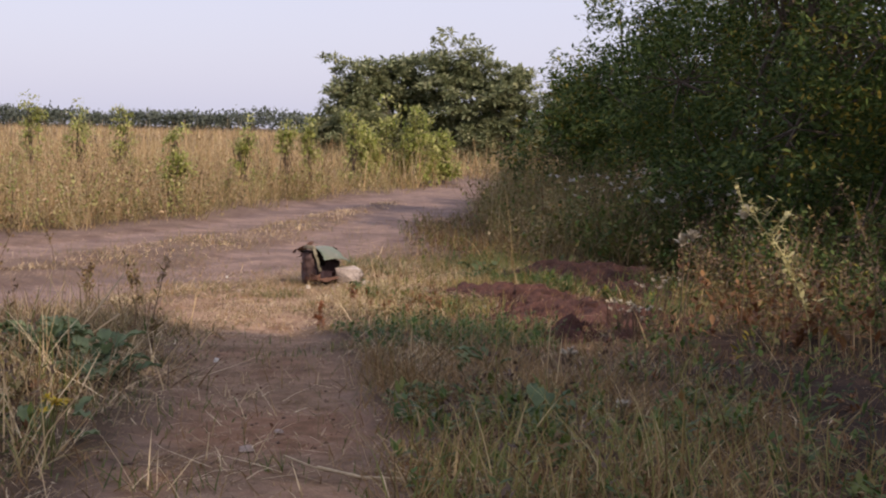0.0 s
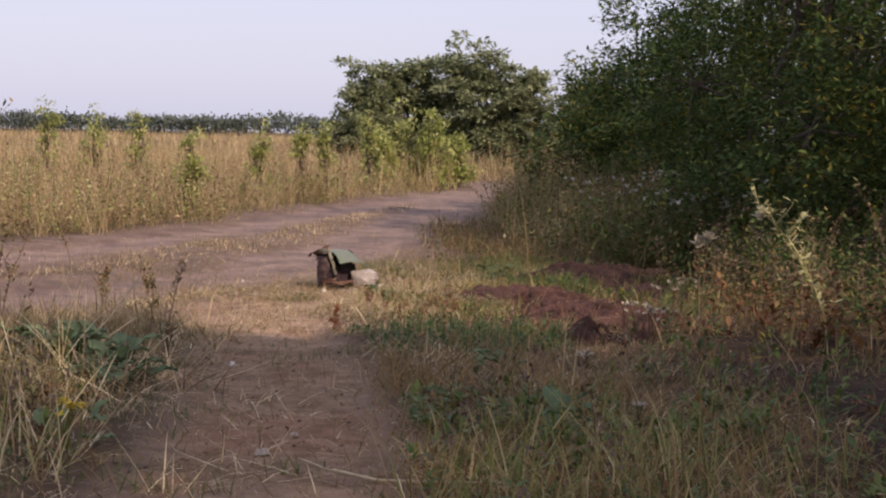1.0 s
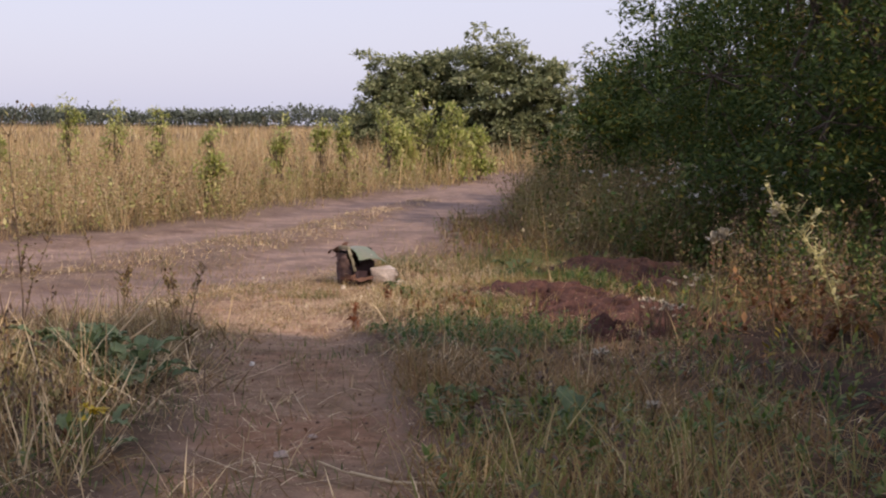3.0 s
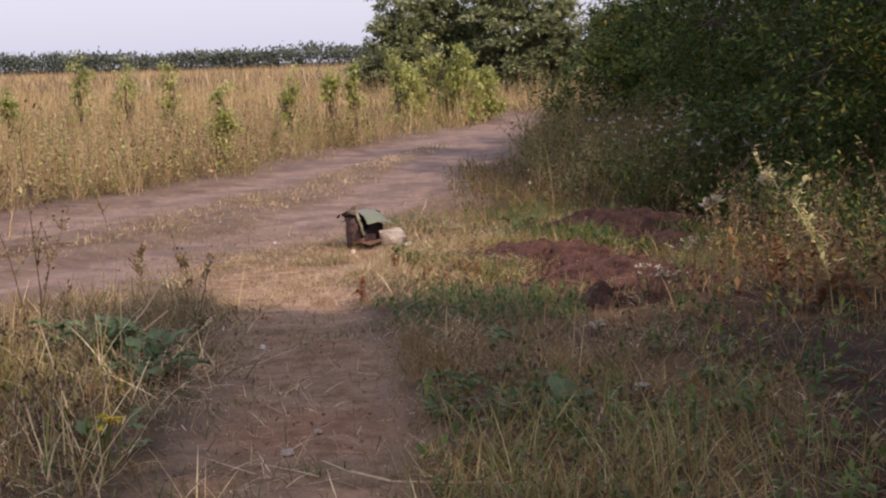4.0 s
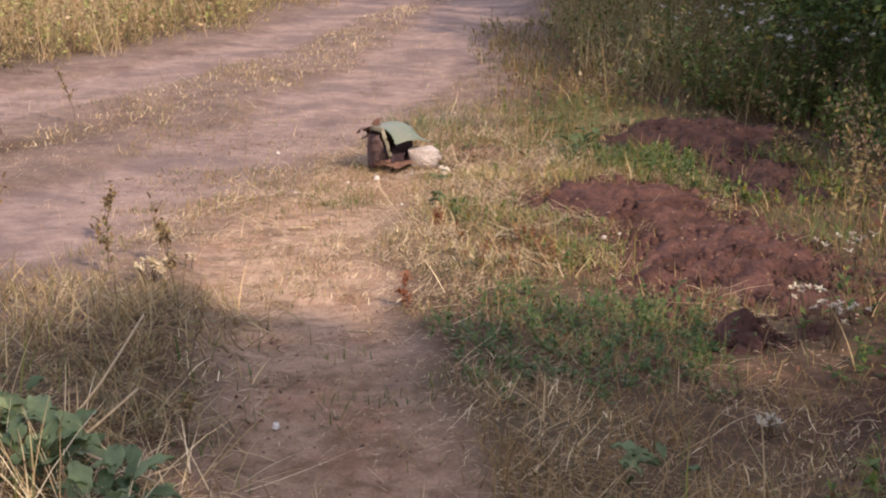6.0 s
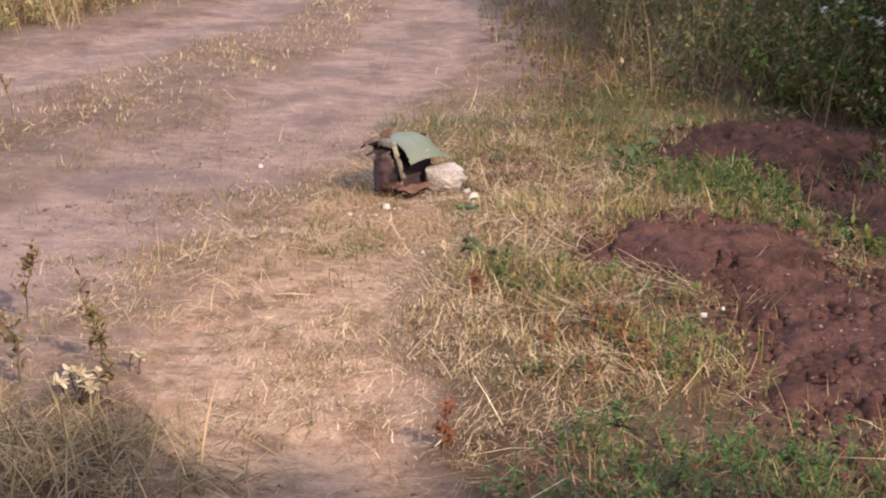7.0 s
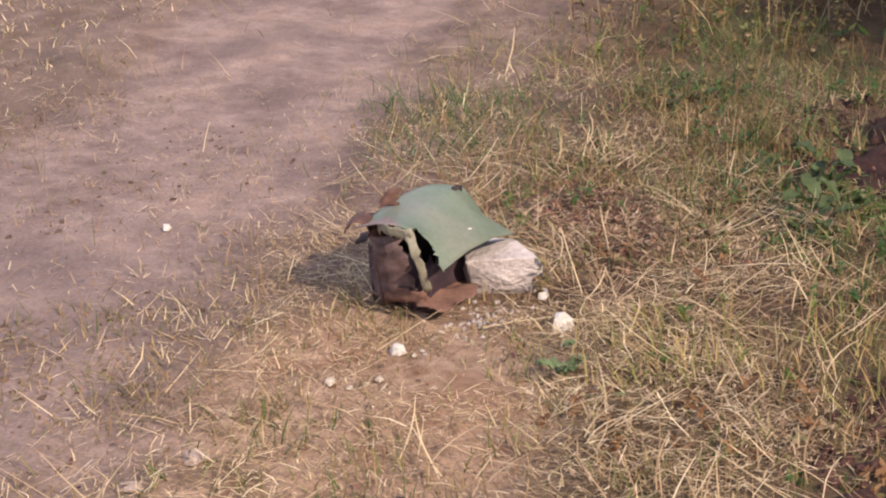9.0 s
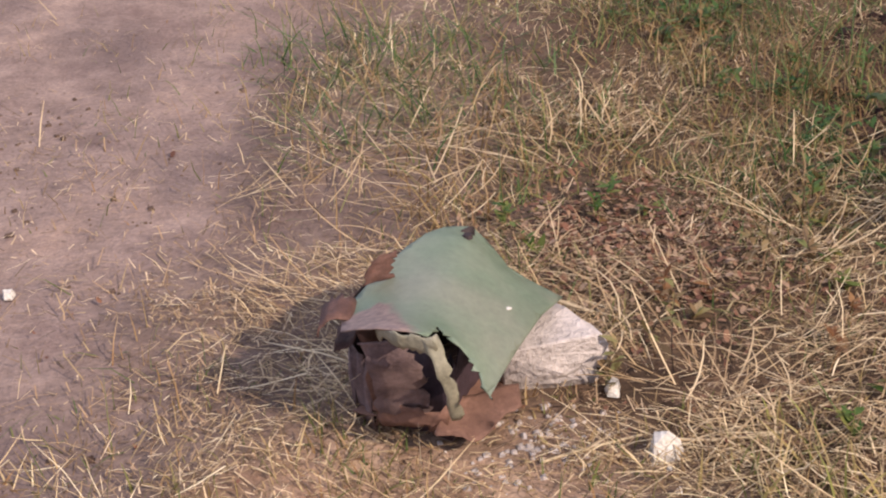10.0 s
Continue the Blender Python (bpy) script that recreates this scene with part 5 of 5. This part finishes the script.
    for v in bm.verts:
        k = noise.noise((v.co + Vector((seed, 0, 0))) * 2.2 / size) * 0.5 + noise.noise(v.co * 6 / size + Vector((0, seed, 0))) * 0.35 + noise.noise(v.co * 15 / size + Vector((seed, seed, 0))) * 0.22
        v.co += v.co.normalized() * k * rough
    me = bpy.data.meshes.new(name)
    bmesh.ops.recalc_face_normals(bm, faces=bm.faces)
    bm.to_mesh(me)
    bm.free()
    me.materials.append(mat)
    ob = new(name, me)
    ob.location = c
    return tagged(ob, label, category, group)


build_canister()
hull_stone("rock", [(0.022, 0.388, 0.086), (0.160, 0.490, 0.098), (0.212, 0.424, 0.077), (0.222, 0.430, 0.034), (0.207, 0.438, -0.03), (0.092, 0.414, 0.020), (0.135, 0.416, 0.014), (0.110, 0.440, -0.03),
                    (0.045, 0.440, -0.03), (0.050, 0.425, 0.012), (0.12, 0.61, 0.06), (0.03, 0.56, -0.03), (0.15, 0.62, -0.03), (0.205, 0.52, -0.03), (0.03, 0.50, 0.085)], 0.010, 3, ROCK, "pale broken limestone rock under the torn sheet", "rock")


DUSTYROCK = simple_mat("dusty_limestone", (0.26, 0.195, 0.155), (0.44, 0.345, 0.28), 22, 0.9, 0.5)
CREAMROCK = simple_mat("cream_limestone", (0.34, 0.28, 0.21), (0.56, 0.49, 0.39), 25, 0.9, 0.5)


def chip(x, y, size, seed, label="small white stone chip on straw", mat=None, flat=0.6):
    rr = np.random.default_rng(seed)
    z = gz(x, y)
    pts = []
    for k in range(5):
        a = 1.257 * k + rr.uniform(-0.35, 0.35)
        for level, r in ((-0.25, 0.5), (rr.uniform(0.5, 1.0), rr.uniform(0.2, 0.42))):
            pts.append((x + math.cos(a) * size * r * rr.uniform(0.75, 1.1), y + math.sin(a) * size * r * rr.uniform(0.75, 1.1), z + 0.008 + level * size * flat * 0.8))
    return hull_stone("stone_chip", pts, size * 0.05, seed, mat or CHALK, label, "stone", "stone chips on the ground")


for k, (x, y, s) in enumerate([(0.218, 0.385, 0.030), (0.222, 0.400, 0.036), (-0.160, 0.138, 0.048), (0.235, 0.155, 0.016), (0.23, 0.10, 0.016),
                               (-0.371, -4.175, 0.030), (-0.01, -0.72, 0.02), (0.156, -0.885, 0.022), (-0.793, 1.03, 0.03), (0.92, -1.645, 0.03), (1.0, -1.575, 0.018)]):
    chip(x, y, s, 200 + k)
hull_stone("stone_chip", [(0.216, 0.180, -0.02), (0.272, 0.184, -0.02), (0.266, 0.222, -0.02), (0.222, 0.220, -0.02), (0.220, 0.190, 0.012), (0.246, 0.200, 0.028), (0.266, 0.194, 0.012), (0.258, 0.218, 0.010), (0.228, 0.214, 0.020)], 0.003, 7,
           CHALK, "white broken stone lump lying on straw", "stone", "stone chips on the ground")
for k, (x, y, s) in enumerate([(-0.272, -0.058, 0.022), (-0.316, -0.028, 0.034), (-0.236, -0.035, 0.020), (-0.205, -0.012, 0.026), (-0.12, 0.11, 0.018), (-0.10, 0.135, 0.016)]):
    chip(x, y, s, 260 + k, "small cream stone chip half sunk in dust", CREAMROCK, 0.35)
chip(-0.089, -6.293, 0.06, 242, "flat dusty stone flake lying on the path", DUSTYROCK, 0.2)
chip(-0.02, -6.05, 0.035, 243, "flat dusty stone flake lying on the path", DUSTYROCK, 0.25)
chip(-0.59, -0.371, 0.075, 240, "flat dusty stone flake lying on straw", DUSTYROCK, 0.18)
chip(-0.70, -0.50, 0.06, 241, "flat dusty stone flake lying on straw", DUSTYROCK, 0.18)


def rubble():
    """Grey crumbs in front of the rock."""
    g = Geo()
    n = 170
    x, y = rng.normal(0.06, 0.07, n), rng.normal(0.30, 0.06, n)
    p = grounded(x, y, rng.uniform(0.0, 0.006, n))
    for i in range(n):
        s = rng.uniform(0.002, 0.007)
        q = np.array([[-1, -1, -.6], [1, -1, -.6], [1, 1, -.6], [-1, 1, -.6], [-.7, -.6, .6], [.8, -.7, .5], [.6, .8, .7], [-.8, .6, .5]]) * s * rng.uniform(0.6, 1.3, (8, 3))
        g.add(q + p[i], [[0, 1, 5, 4], [1, 2, 6, 5], [2, 3, 7, 6], [3, 0, 4, 7], [4, 5, 6, 7]])
    stuff("rubble", g, ROCK, "grey stone crumbs strewn beside the rock", "rubble")


rubble()


# ---------------------------------------------------------------- soil heaps
def heap(hx, hy, rx, ry, hh, mat, label, seed, clods=220):
    root = thing("soil_heap", (0, 0, 0), label, "soil heap", "heaps of dug soil")
    k = 90
    u = np.linspace(-1.25, 1.25, k)
    U, W = np.meshgrid(u, u, indexing="ij")
    X, Y = hx + U * rx, hy + W * ry
    e = np.hypot(U, W) + (fbm(X * 3.2, Y * 3.2, 33) - 0.5) * 0.9 + (fbm(X * 9, Y * 9, 34) - 0.5) * 0.6
    Z = ground_z(X, Y) + hh * (1 - step(0.0, 1.1, e)) + (fbm(X * 5, Y * 5, seed) - 0.5) * 0.10 * (1 - step(0.8, 1.1, e)) + (fbm(X * 16, Y * 16, seed + 5) - 0.5) * 0.075 + 0.010 - 0.07 * step(0.72, 1.15, e + (fbm(X * 12, Y * 12, seed + 9) - 0.5) * 0.5)
    idx = np.arange(k * k).reshape(k, k)
    F = np.stack([idx[:-1, :-1], idx[1:, :-1], idx[1:, 1:], idx[:-1, 1:]], -1).reshape(-1, 4)
    adopt("mound", mesh_from("mound", np.stack([X, Y, Z], -1).reshape(-1, 3), F, mat, None, True), root)
    g = Geo()
    rr = np.random.default_rng(seed)
    for _ in range(clods):
        a, r = rr.uniform(0, 6.28), rr.random() ** 0.5 * 1.3
        x, y = hx + math.cos(a) * r * rx, hy + math.sin(a) * r * ry
        z = gz(x, y) + hh * float(1 - step(0.0, 1.1, np.array(r))) + 0.008
        s = (rr.gamma(1.6, 0.006) + 0.004) * (1.3 - 0.5 * min(r, 1.3))
        q = np.array([[-1, -1, -.7], [1, -1, -.7], [1, 1, -.7], [-1, 1, -.7], [-.6, -.6, .6], [.7, -.7, .5], [.6, .7, .7], [-.7, .6, .5]]) * s * rr.uniform(0.6, 1.3, (8, 3))
        g.add(q + np.array([x, y, z]), [[0, 1, 5, 4], [1, 2, 6, 5], [2, 3, 7, 6], [3, 0, 4, 7], [4, 5, 6, 7]])
    tagged(adopt("crumbled_soil", g.mesh("crumbled_soil", mat), root, "loose clods of soil"), kind="stuff")
    return root


heap(*HEAPS[0], SOIL_RED, "heap of loose red-brown soil in short grass", 301, 900)
heap(*HEAPS[1], SOIL_RED, "low spread of red-brown soil with clods", 302, 1100)
heap(*HEAPS[2], SOIL_DARK, "heap of dark moist soil below the weeds", 303, 450)
heap(*HEAPS[3], SOIL_DARK, "low spread of dark soil with clods", 304, 240)
heap(1.19, -3.36, 0.15, 0.13, 0.10, SOIL_RED, "small rounded molehill beside green herbs", 305, 90)


# ---------------------------------------------------------------- single plants
def broad_plant(x, y, n, size, label, seed, mat=None, rise=0.9):
    """A rosette of large leaves, each a part."""
    rr = np.random.default_rng(seed)
    root = thing("broadleaf_plant", (x, y, gz(x, y)), label, "plant")
    for k in range(n):
        a = k * 2.4 + rr.normal(0, 0.3)
        L = size * rr.uniform(0.6, 1.2)
        v, f = [], []
        segs, th = 7, rr.normal(rise, 0.25)
        p = np.array([math.cos(a) * 0.02 + rr.normal(0, size * 0.5), math.sin(a) * 0.02 + rr.normal(0, size * 0.5), rr.uniform(0, size * 1.1)])
        side = np.array([-math.sin(a), math.cos(a), 0])
        for i in range(segs + 1):
            t = i / segs
            w = L * 0.26 * (math.sin(math.pi * min(1, 0.06 + t * 0.97)) ** 0.7) * (1 + 0.12 * math.sin(i * 2.3 + k))
            up = np.array([0, 0, 1.0])
            for s in (-1, -0.5, 0, 0.5, 1):
                v.append(p + side * w * s + up * (abs(s) * w * 0.35 + 0.006 * math.sin(i * 2 + s * 5)))
            ang = th + 1.0 * t
            p = p + np.array([math.cos(a) * math.sin(ang), math.sin(a) * math.sin(ang), math.cos(ang)]) * L / segs
        for i in range(segs):
            for s in range(4):
                q = i * 5 + s
                f.append((q, q + 1, q + 6, q + 5))
        adopt("leaf", mesh_from("leaf", v, f, mat or BROAD, None, True), root)
    return root


def leaf_mat(name, dark, light):
    m, n, l, b = material(name)
    oi = n.new("ShaderNodeObjectInfo")
    tc = n.new("ShaderNodeTexCoord")
    a = noise_tex(n, l, 25, 4, 0.6, tc.outputs["Object"])
    col = mix(n, l, oi.outputs["Random"], dark, light)
    col = mix(n, l, 1.0, col, ramp(n, l, a, [(0.3, (0.75, 0.75, 0.7)), (0.7, (1.2, 1.2, 1.1))]), "MULTIPLY")
    l.new(col, b.inputs["Base Color"])
    b.inputs["Roughness"].default_value = 0.6
    tr = n.new("ShaderNodeBsdfTranslucent")
    l.new(col, tr.inputs["Color"])
    sh = n.new("ShaderNodeMixShader")
    sh.inputs[0].default_value = 0.3
    l.new(b.outputs[0], sh.inputs[1])
    l.new(tr.outputs[0], sh.inputs[2])
    l.new(sh.outputs[0], n["Material Output"].inputs["Surface"])
    return m


BROAD = leaf_mat("broad_leaf", (0.085, 0.14, 0.06), (0.205, 0.27, 0.135))
CREAM = leaf_mat("dried_petal", (0.45, 0.36, 0.24), (0.66, 0.56, 0.40))
YELLOW = leaf_mat("yellow_petal", (0.62, 0.45, 0.03), (0.78, 0.60, 0.06))
PALE = leaf_mat("pale_flower", (0.36, 0.32, 0.26), (0.60, 0.55, 0.46))
ASTER = leaf_mat("white_petal", (0.50, 0.48, 0.46), (0.70, 0.68, 0.66))
RUSTLEAF = leaf_mat("rust_leaf", (0.16, 0.05, 0.025), (0.28, 0.11, 0.05))
PODS = leaf_mat("pale_pod", (0.42, 0.39, 0.16), (0.68, 0.62, 0.36))

broad_plant(-0.90, -4.72, 38, 0.115, "clump of broad grey-green leaves in dry grass", 401)
broad_plant(-0.70, -4.95, 34, 0.105, "clump of broad grey-green leaves in dry grass", 402)
broad_plant(-1.12, -4.40, 30, 0.11, "clump of broad grey-green leaves in dry grass", 403)
BURDOCK = leaf_mat("burdock_leaf", (0.06, 0.09, 0.035), (0.125, 0.165, 0.065))
broad_plant(1.03, 0.80, 9, 0.10, "low burdock plant with round green leaves", 404, BURDOCK)
broad_plant(1.16, 1.15, 8, 0.10, "low burdock plant with round green leaves", 405, BURDOCK)
broad_plant(0.21, -0.08, 9, 0.055, "low green leaf rosette in straw", 406, BROAD, 1.2)
broad_plant(0.20, -0.92, 8, 0.07, "low green leaf rosette in straw", 407, BURDOCK, 1.2)
broad_plant(0.75, -6.05, 9, 0.09, "small green leafy plant among grass", 408)
broad_plant(-0.62, -6.2, 7, 0.08, "small green leafy plant among grass", 409)
broad_plant(0.62, -4.75, 9, 0.08, "small green leafy plant among grass", 410)


def weed_stalk(x, y, h, lean, az, label, seed, heads=16, mat=None, leafmat=None, bend=0.3, leaf=0.03, name="weed_stalk", group="dried weed stalks"):
    """A dead upright weed: stem, side twigs and clinging leaves or seed pods."""
    rr = np.random.default_rng(seed)
    root = thing(name, (x, y, gz(x, y) - 0.01), label, "weed", group)
    pts, p = [], np.zeros(3)
    for i in range(9):
        pts.append(tuple(p))
        th = lean + bend * i / 8
        p = p + np.array([math.sin(th) * math.cos(az), math.sin(th) * math.sin(az), math.cos(th)]) * h / 8 + rr.normal(0, 0.004, 3)
    g = Geo()
    g.add(*tube(pts, [(0.0042 - 0.0003 * i) * (0.6 + 0.5 * h) for i in range(9)], 5))
    tips = []
    for k in range(heads // 2):
        i = rr.integers(2, 9)
        a, L = rr.uniform(0, 6.28), h * rr.uniform(0.08, 0.2)
        q = np.array(pts[i])
        e = q + np.array([math.cos(a) * 0.6, math.sin(a) * 0.6, 0.8]) * L
        g.add(*tube([tuple(q), tuple((q + e) / 2 + np.array([0, 0, -0.005])), tuple(e)], [0.0018, 0.0014, 0.0009], 4))
        tips += [e, (q + e) / 2]
    adopt("stem", g.mesh("stem", mat or STALK, True), root)
    t = np.repeat(np.array(tips + [np.array(q) for q in pts[3:]]), 4, 0)
    t = t + rr.normal(0, 0.010, t.shape)
    v, f = blades(t, leaf * rr.uniform(0.5, 1.3, len(t)), leaf * 0.45, rr.uniform(0, 6.28, len(t)), rr.uniform(0.3, 1.8, len(t)), 0.3, 3, LEAF, flat=True)
    adopt("leaves", mesh_from("leaves", v, f, leafmat or WEED), root)
    return root


DS = "dried dark brown weed stalk with withered leaves"
for k, (x, y, h, le, az) in enumerate([(-1.36, -3.95, 0.95, 0.08, 2.0), (-1.45, -3.8, 0.8, 0.15, 3.3), (-0.60, -4.40, 0.38, 0.03, 1.0), (-1.2, -2.35, 0.22, 0.1, 2.6), (-0.92, -2.50, 0.24, 0.1, 2.4), (-0.98, -2.2, 0.25, 0.2, 2.8),
                                       (-1.36, -1.6, 0.22, 0.1, 1.0), (-2.3, 2.2, 0.45, 0.3, 2.6), (-1.6, -3.0, 0.5, 0.15, 0.3), (2.3, -3.2, 0.55, 0.2, 1.5), (2.6, -3.6, 0.7, 0.2, 2.2), (2.45, -2.6, 0.6, 0.15, 0.5)]):
    weed_stalk(x, y, h, le, az, DS, 500 + k)
weed_stalk(0.004, -2.78, 0.13, 0.1, 0.5, "small rust-red withered plant at the path edge", 520, 14, RUSTLEAF, RUSTLEAF, 0.2, 0.028, "red_plant", "")
weed_stalk(0.16, -1.42, 0.10, 0.2, 2.0, "small rust-red withered plant in straw", 521, 14, RUSTLEAF, RUSTLEAF, 0.2, 0.028, "red_plant", "")
weed_stalk(2.16, -3.88, 0.74, 0.10, 3.0, "tall arching weed with pale yellow-green pods", 522, 26, PODS, PODS, 0.8, 0.042, "pod_weed", "")
weed_stalk(2.30, -3.3, 0.55, 0.1, 2.4, "tall arching weed with pale yellow-green pods", 523, 12, PODS, PODS, 0.7, 0.03, "pod_weed", "")


def flower(x, y, h, label, seed, petal, heads=1, size=0.03, stem=None, lean=0.1, name="dried_flower", group="", petals=12, cup=0.9):
    """Thin stems, each with a head of petals."""
    rr = np.random.default_rng(seed)
    root = thing(name, (x, y, gz(x, y) - 0.005), label, "flower", group)
    for k in range(heads):
        a, le = rr.uniform(0, 6.28), abs(rr.normal(lean, 0.1))
        hh = h * rr.uniform(0.8, 1.1)
        off = np.array([rr.normal(0, 0.02), rr.normal(0, 0.02), 0])
        tip = off + np.array([math.sin(le) * math.cos(a), math.sin(le) * math.sin(a), math.cos(le)]) * hh
        g = Geo()
        g.add(*tube([tuple(off), tuple((off + tip) / 2 + rr.normal(0, 0.008, 3)), tuple(tip)], [0.003, 0.0025, 0.002], 5))
        st = adopt("stem", g.mesh("stem", stem or STALK, True), root)
        n = petals
        v, f = blades(np.repeat(tip[None], n, 0) + rr.normal(0, size * 0.12, (n, 3)), size * rr.uniform(0.7, 1.2, n), size * 0.5, np.arange(n) * 2.4, rr.normal(cup, 0.35, n), 0.5, 3, OVAL, flat=True)
        adopt("head", mesh_from("head", v, f, petal), st)
    return root


flower(-0.57, -6.44, 0.155, "small plant with bright yellow flowers", 601, YELLOW, 6, 0.018, WEED, 0.15, "yellow_flower", "", 14, 1.2)
flower(-1.01, -2.50, 0.10, "cluster of cream dried flower heads in grass", 603, CREAM, 9, 0.030, None, 0.55, "dried_flower", "", 9, 1.0)
flower(-0.94, -2.22, 0.06, "cluster of cream dried flower heads in grass", 604, CREAM, 2, 0.028, None, 0.4, "dried_flower", "", 8, 1.0)
flower(1.86, -3.70, 0.66, "closed pale wild carrot head on a tall stem", 611, PALE, 1, 0.05, None, 0.04, "wild_carrot", "wild carrots", 24, 0.35)
flower(1.71, -3.37, 0.48, "closed pale wild carrot heads on stems", 605, PALE, 2, 0.045, None, 0.06, "wild_carrot", "wild carrots", 22, 0.35)
flower(1.45, -3.50, 0.17, "clump of greyish white dry flower heads", 606, PALE, 12, 0.016, None, 0.35, "white_flowers", "clumps of white dry flowers", 10, 0.9)
flower(1.42, -3.28, 0.16, "clump of greyish white dry flower heads", 607, PALE, 12, 0.016, None, 0.35, "white_flowers", "clumps of white dry flowers", 10, 0.9)
flower(1.72, -2.75, 0.25, "clump of greyish white dry flower heads", 608, PALE, 10, 0.018, None, 0.3, "white_flowers", "clumps of white dry flowers", 10, 0.9)
flower(1.05, -4.35, 0.06, "clump of greyish white dry flower heads", 609, PALE, 5, 0.022, None, 0.4, "white_flowers", "clumps of white dry flowers", 9, 0.9)
flower(1.03, -5.75, 0.06, "clump of greyish white dry flower heads", 610, PALE, 6, 0.022, None, 0.4, "white_flowers", "clumps of white dry flowers", 9, 0.9)
for k, (x, y) in enumerate([(3.0, 3.2), (3.3, 2.7), (3.5, 3.4), (2.75, 3.6), (3.7, 2.3), (2.9, 2.4), (2.5, 4.2), (2.3, 5.0), (2.9, 4.6), (3.2, 1.9), (3.4, 4.1), (2.6, 2.9)]):
    flower(x, y, 0.66 + 0.03 * (k % 5), "tall weeds with small white flower heads", 620 + k, ASTER, 7, 0.035, GREEN, 0.2, "white_aster", "white flowers at the hedge", 10, 0.9)


def stick(points, r, label, seed):
    g = Geo()
    pts = [(x, y, gz(x, y) + z) for x, y, z in points]
    g.add(*tube(pts, [r * (1 - 0.4 * k / len(pts)) for k in range(len(pts))], 6))
    return tagged(new("dry_stalk", g.mesh("dry_stalk", DEAD, True)), label, "stalk", "loose dry stalks")


DEAD = simple_mat("bleached_stalk", (0.38, 0.28, 0.16), (0.56, 0.45, 0.29), 30, 0.7, 0.3, 0.002)
stick([(0.11, -6.63, 0.03), (0.22, -6.74, 0.025), (0.36, -6.82, 0.02), (0.50, -6.88, 0.03)], 0.005, "long pale dry stalk lying on the path", 1)
stick([(0.02, -6.5, 0.03), (0.12, -6.62, 0.02), (0.20, -6.72, 0.03)], 0.003, "thin pale dry stalk lying on the path", 2)
stick([(-0.95, -4.5, 0.03), (-0.84, -4.35, 0.16), (-0.74, -4.2, 0.33)], 0.005, "long pale dry stalk leaning in grass", 3)
stick([(-0.93, -4.65, 0.02), (-0.82, -4.55, 0.10), (-0.72, -4.45, 0.18)], 0.005, "long pale dry stalk leaning in grass", 4)
stick([(-0.80, -4.75, 0.10), (-0.62, -4.85, 0.07), (-0.45, -4.95, 0.03)], 0.004, "long pale dry stalk leaning in grass", 5)
stick([(0.24, 0.215, 0.02), (0.32, 0.19, 0.02), (0.44, 0.18, 0.02)], 0.003, "pale dry stalk lying on straw", 6)
stick([(0.05, 0.235, 0.015), (0.13, 0.24, 0.02), (0.22, 0.245, 0.015)], 0.003, "pale dry stalk lying on straw", 7)
stick([(0.25, 0.60, 0.04), (0.17, 0.68, 0.05), (0.08, 0.77, 0.03)], 0.004, "pale dry stalk lying on straw", 8)
stick([(-0.55, -1.35, 0.01), (-0.49, -1.37, 0.02), (-0.43, -1.36, 0.01)], 0.004, "short pale dry stalk lying on straw", 9)


def on_soil(x, y):
    """Height of the loose soil over the ground."""
    up = np.zeros(np.shape(x))
    for hx, hy, rx, ry, hh in HEAPS:
        e = np.hypot((x - hx) / rx, (y - hy) / ry) + (fbm(x * 3.2, y * 3.2, 33) - 0.5) * 0.9 + (fbm(x * 9, y * 9, 34) - 0.5) * 0.6
        up = np.maximum(up, (hh * (1 - step(0.0, 1.1, e)) + 0.025) * (e < 1))
    return up


def dead_leaves():
    g = Geo()
    for n, x, y, sx, sy in ((2200, 0.44, 0.94, 0.16, 0.17), (500, 0.55, 0.6, 0.25, 0.25), (420, 0.35, -1.4, 0.25, 0.8), (160, -0.5, 0.3, 0.6, 0.8), (300, 1.2, -3.8, 0.6, 1.0), (620, 1.45, -2.0, 0.34, 0.65), (160, 1.95, 1.3, 0.35, 0.4), (80, 1.9, 0.4, 0.25, 0.6), (300, 1.25, -3.3, 0.3, 0.35), (500, -0.1, -5.2, 0.45, 1.2), (260, 1.3, -1.6, 0.4, 0.8), (260, -1.0, -4.3, 0.5, 1.0)):
        px, py = rng.normal(x, sx, n), rng.normal(y, sy, n)
        s = rng.gamma(3, 0.0035, n).clip(0.005, 0.022) * np.where(on_soil(px, py) > 0, 0.75, 1.0)
        v, f = blades(grounded(px, py, rng.uniform(0.008, 0.03, n) + on_soil(px, py)), s, s * 0.55, rng.uniform(0, 6.28, n), rng.normal(1.45, 0.25, n), rng.normal(0.0, 0.6, n), 3, OVAL, flat=True)
        g.add(v, f)
    stuff("dead_leaves", g, DEADLEAF, "fallen brown leaves among straw", "leaves")


DEADLEAF = plant_mat("dead_leaf", [(0.0, (0.10, 0.042, 0.027)), (0.4, (0.19, 0.088, 0.052)), (0.7, (0.26, 0.15, 0.09)), (1.0, (0.38, 0.27, 0.18))], 0.15, 0.7, 0.1)
dead_leaves()
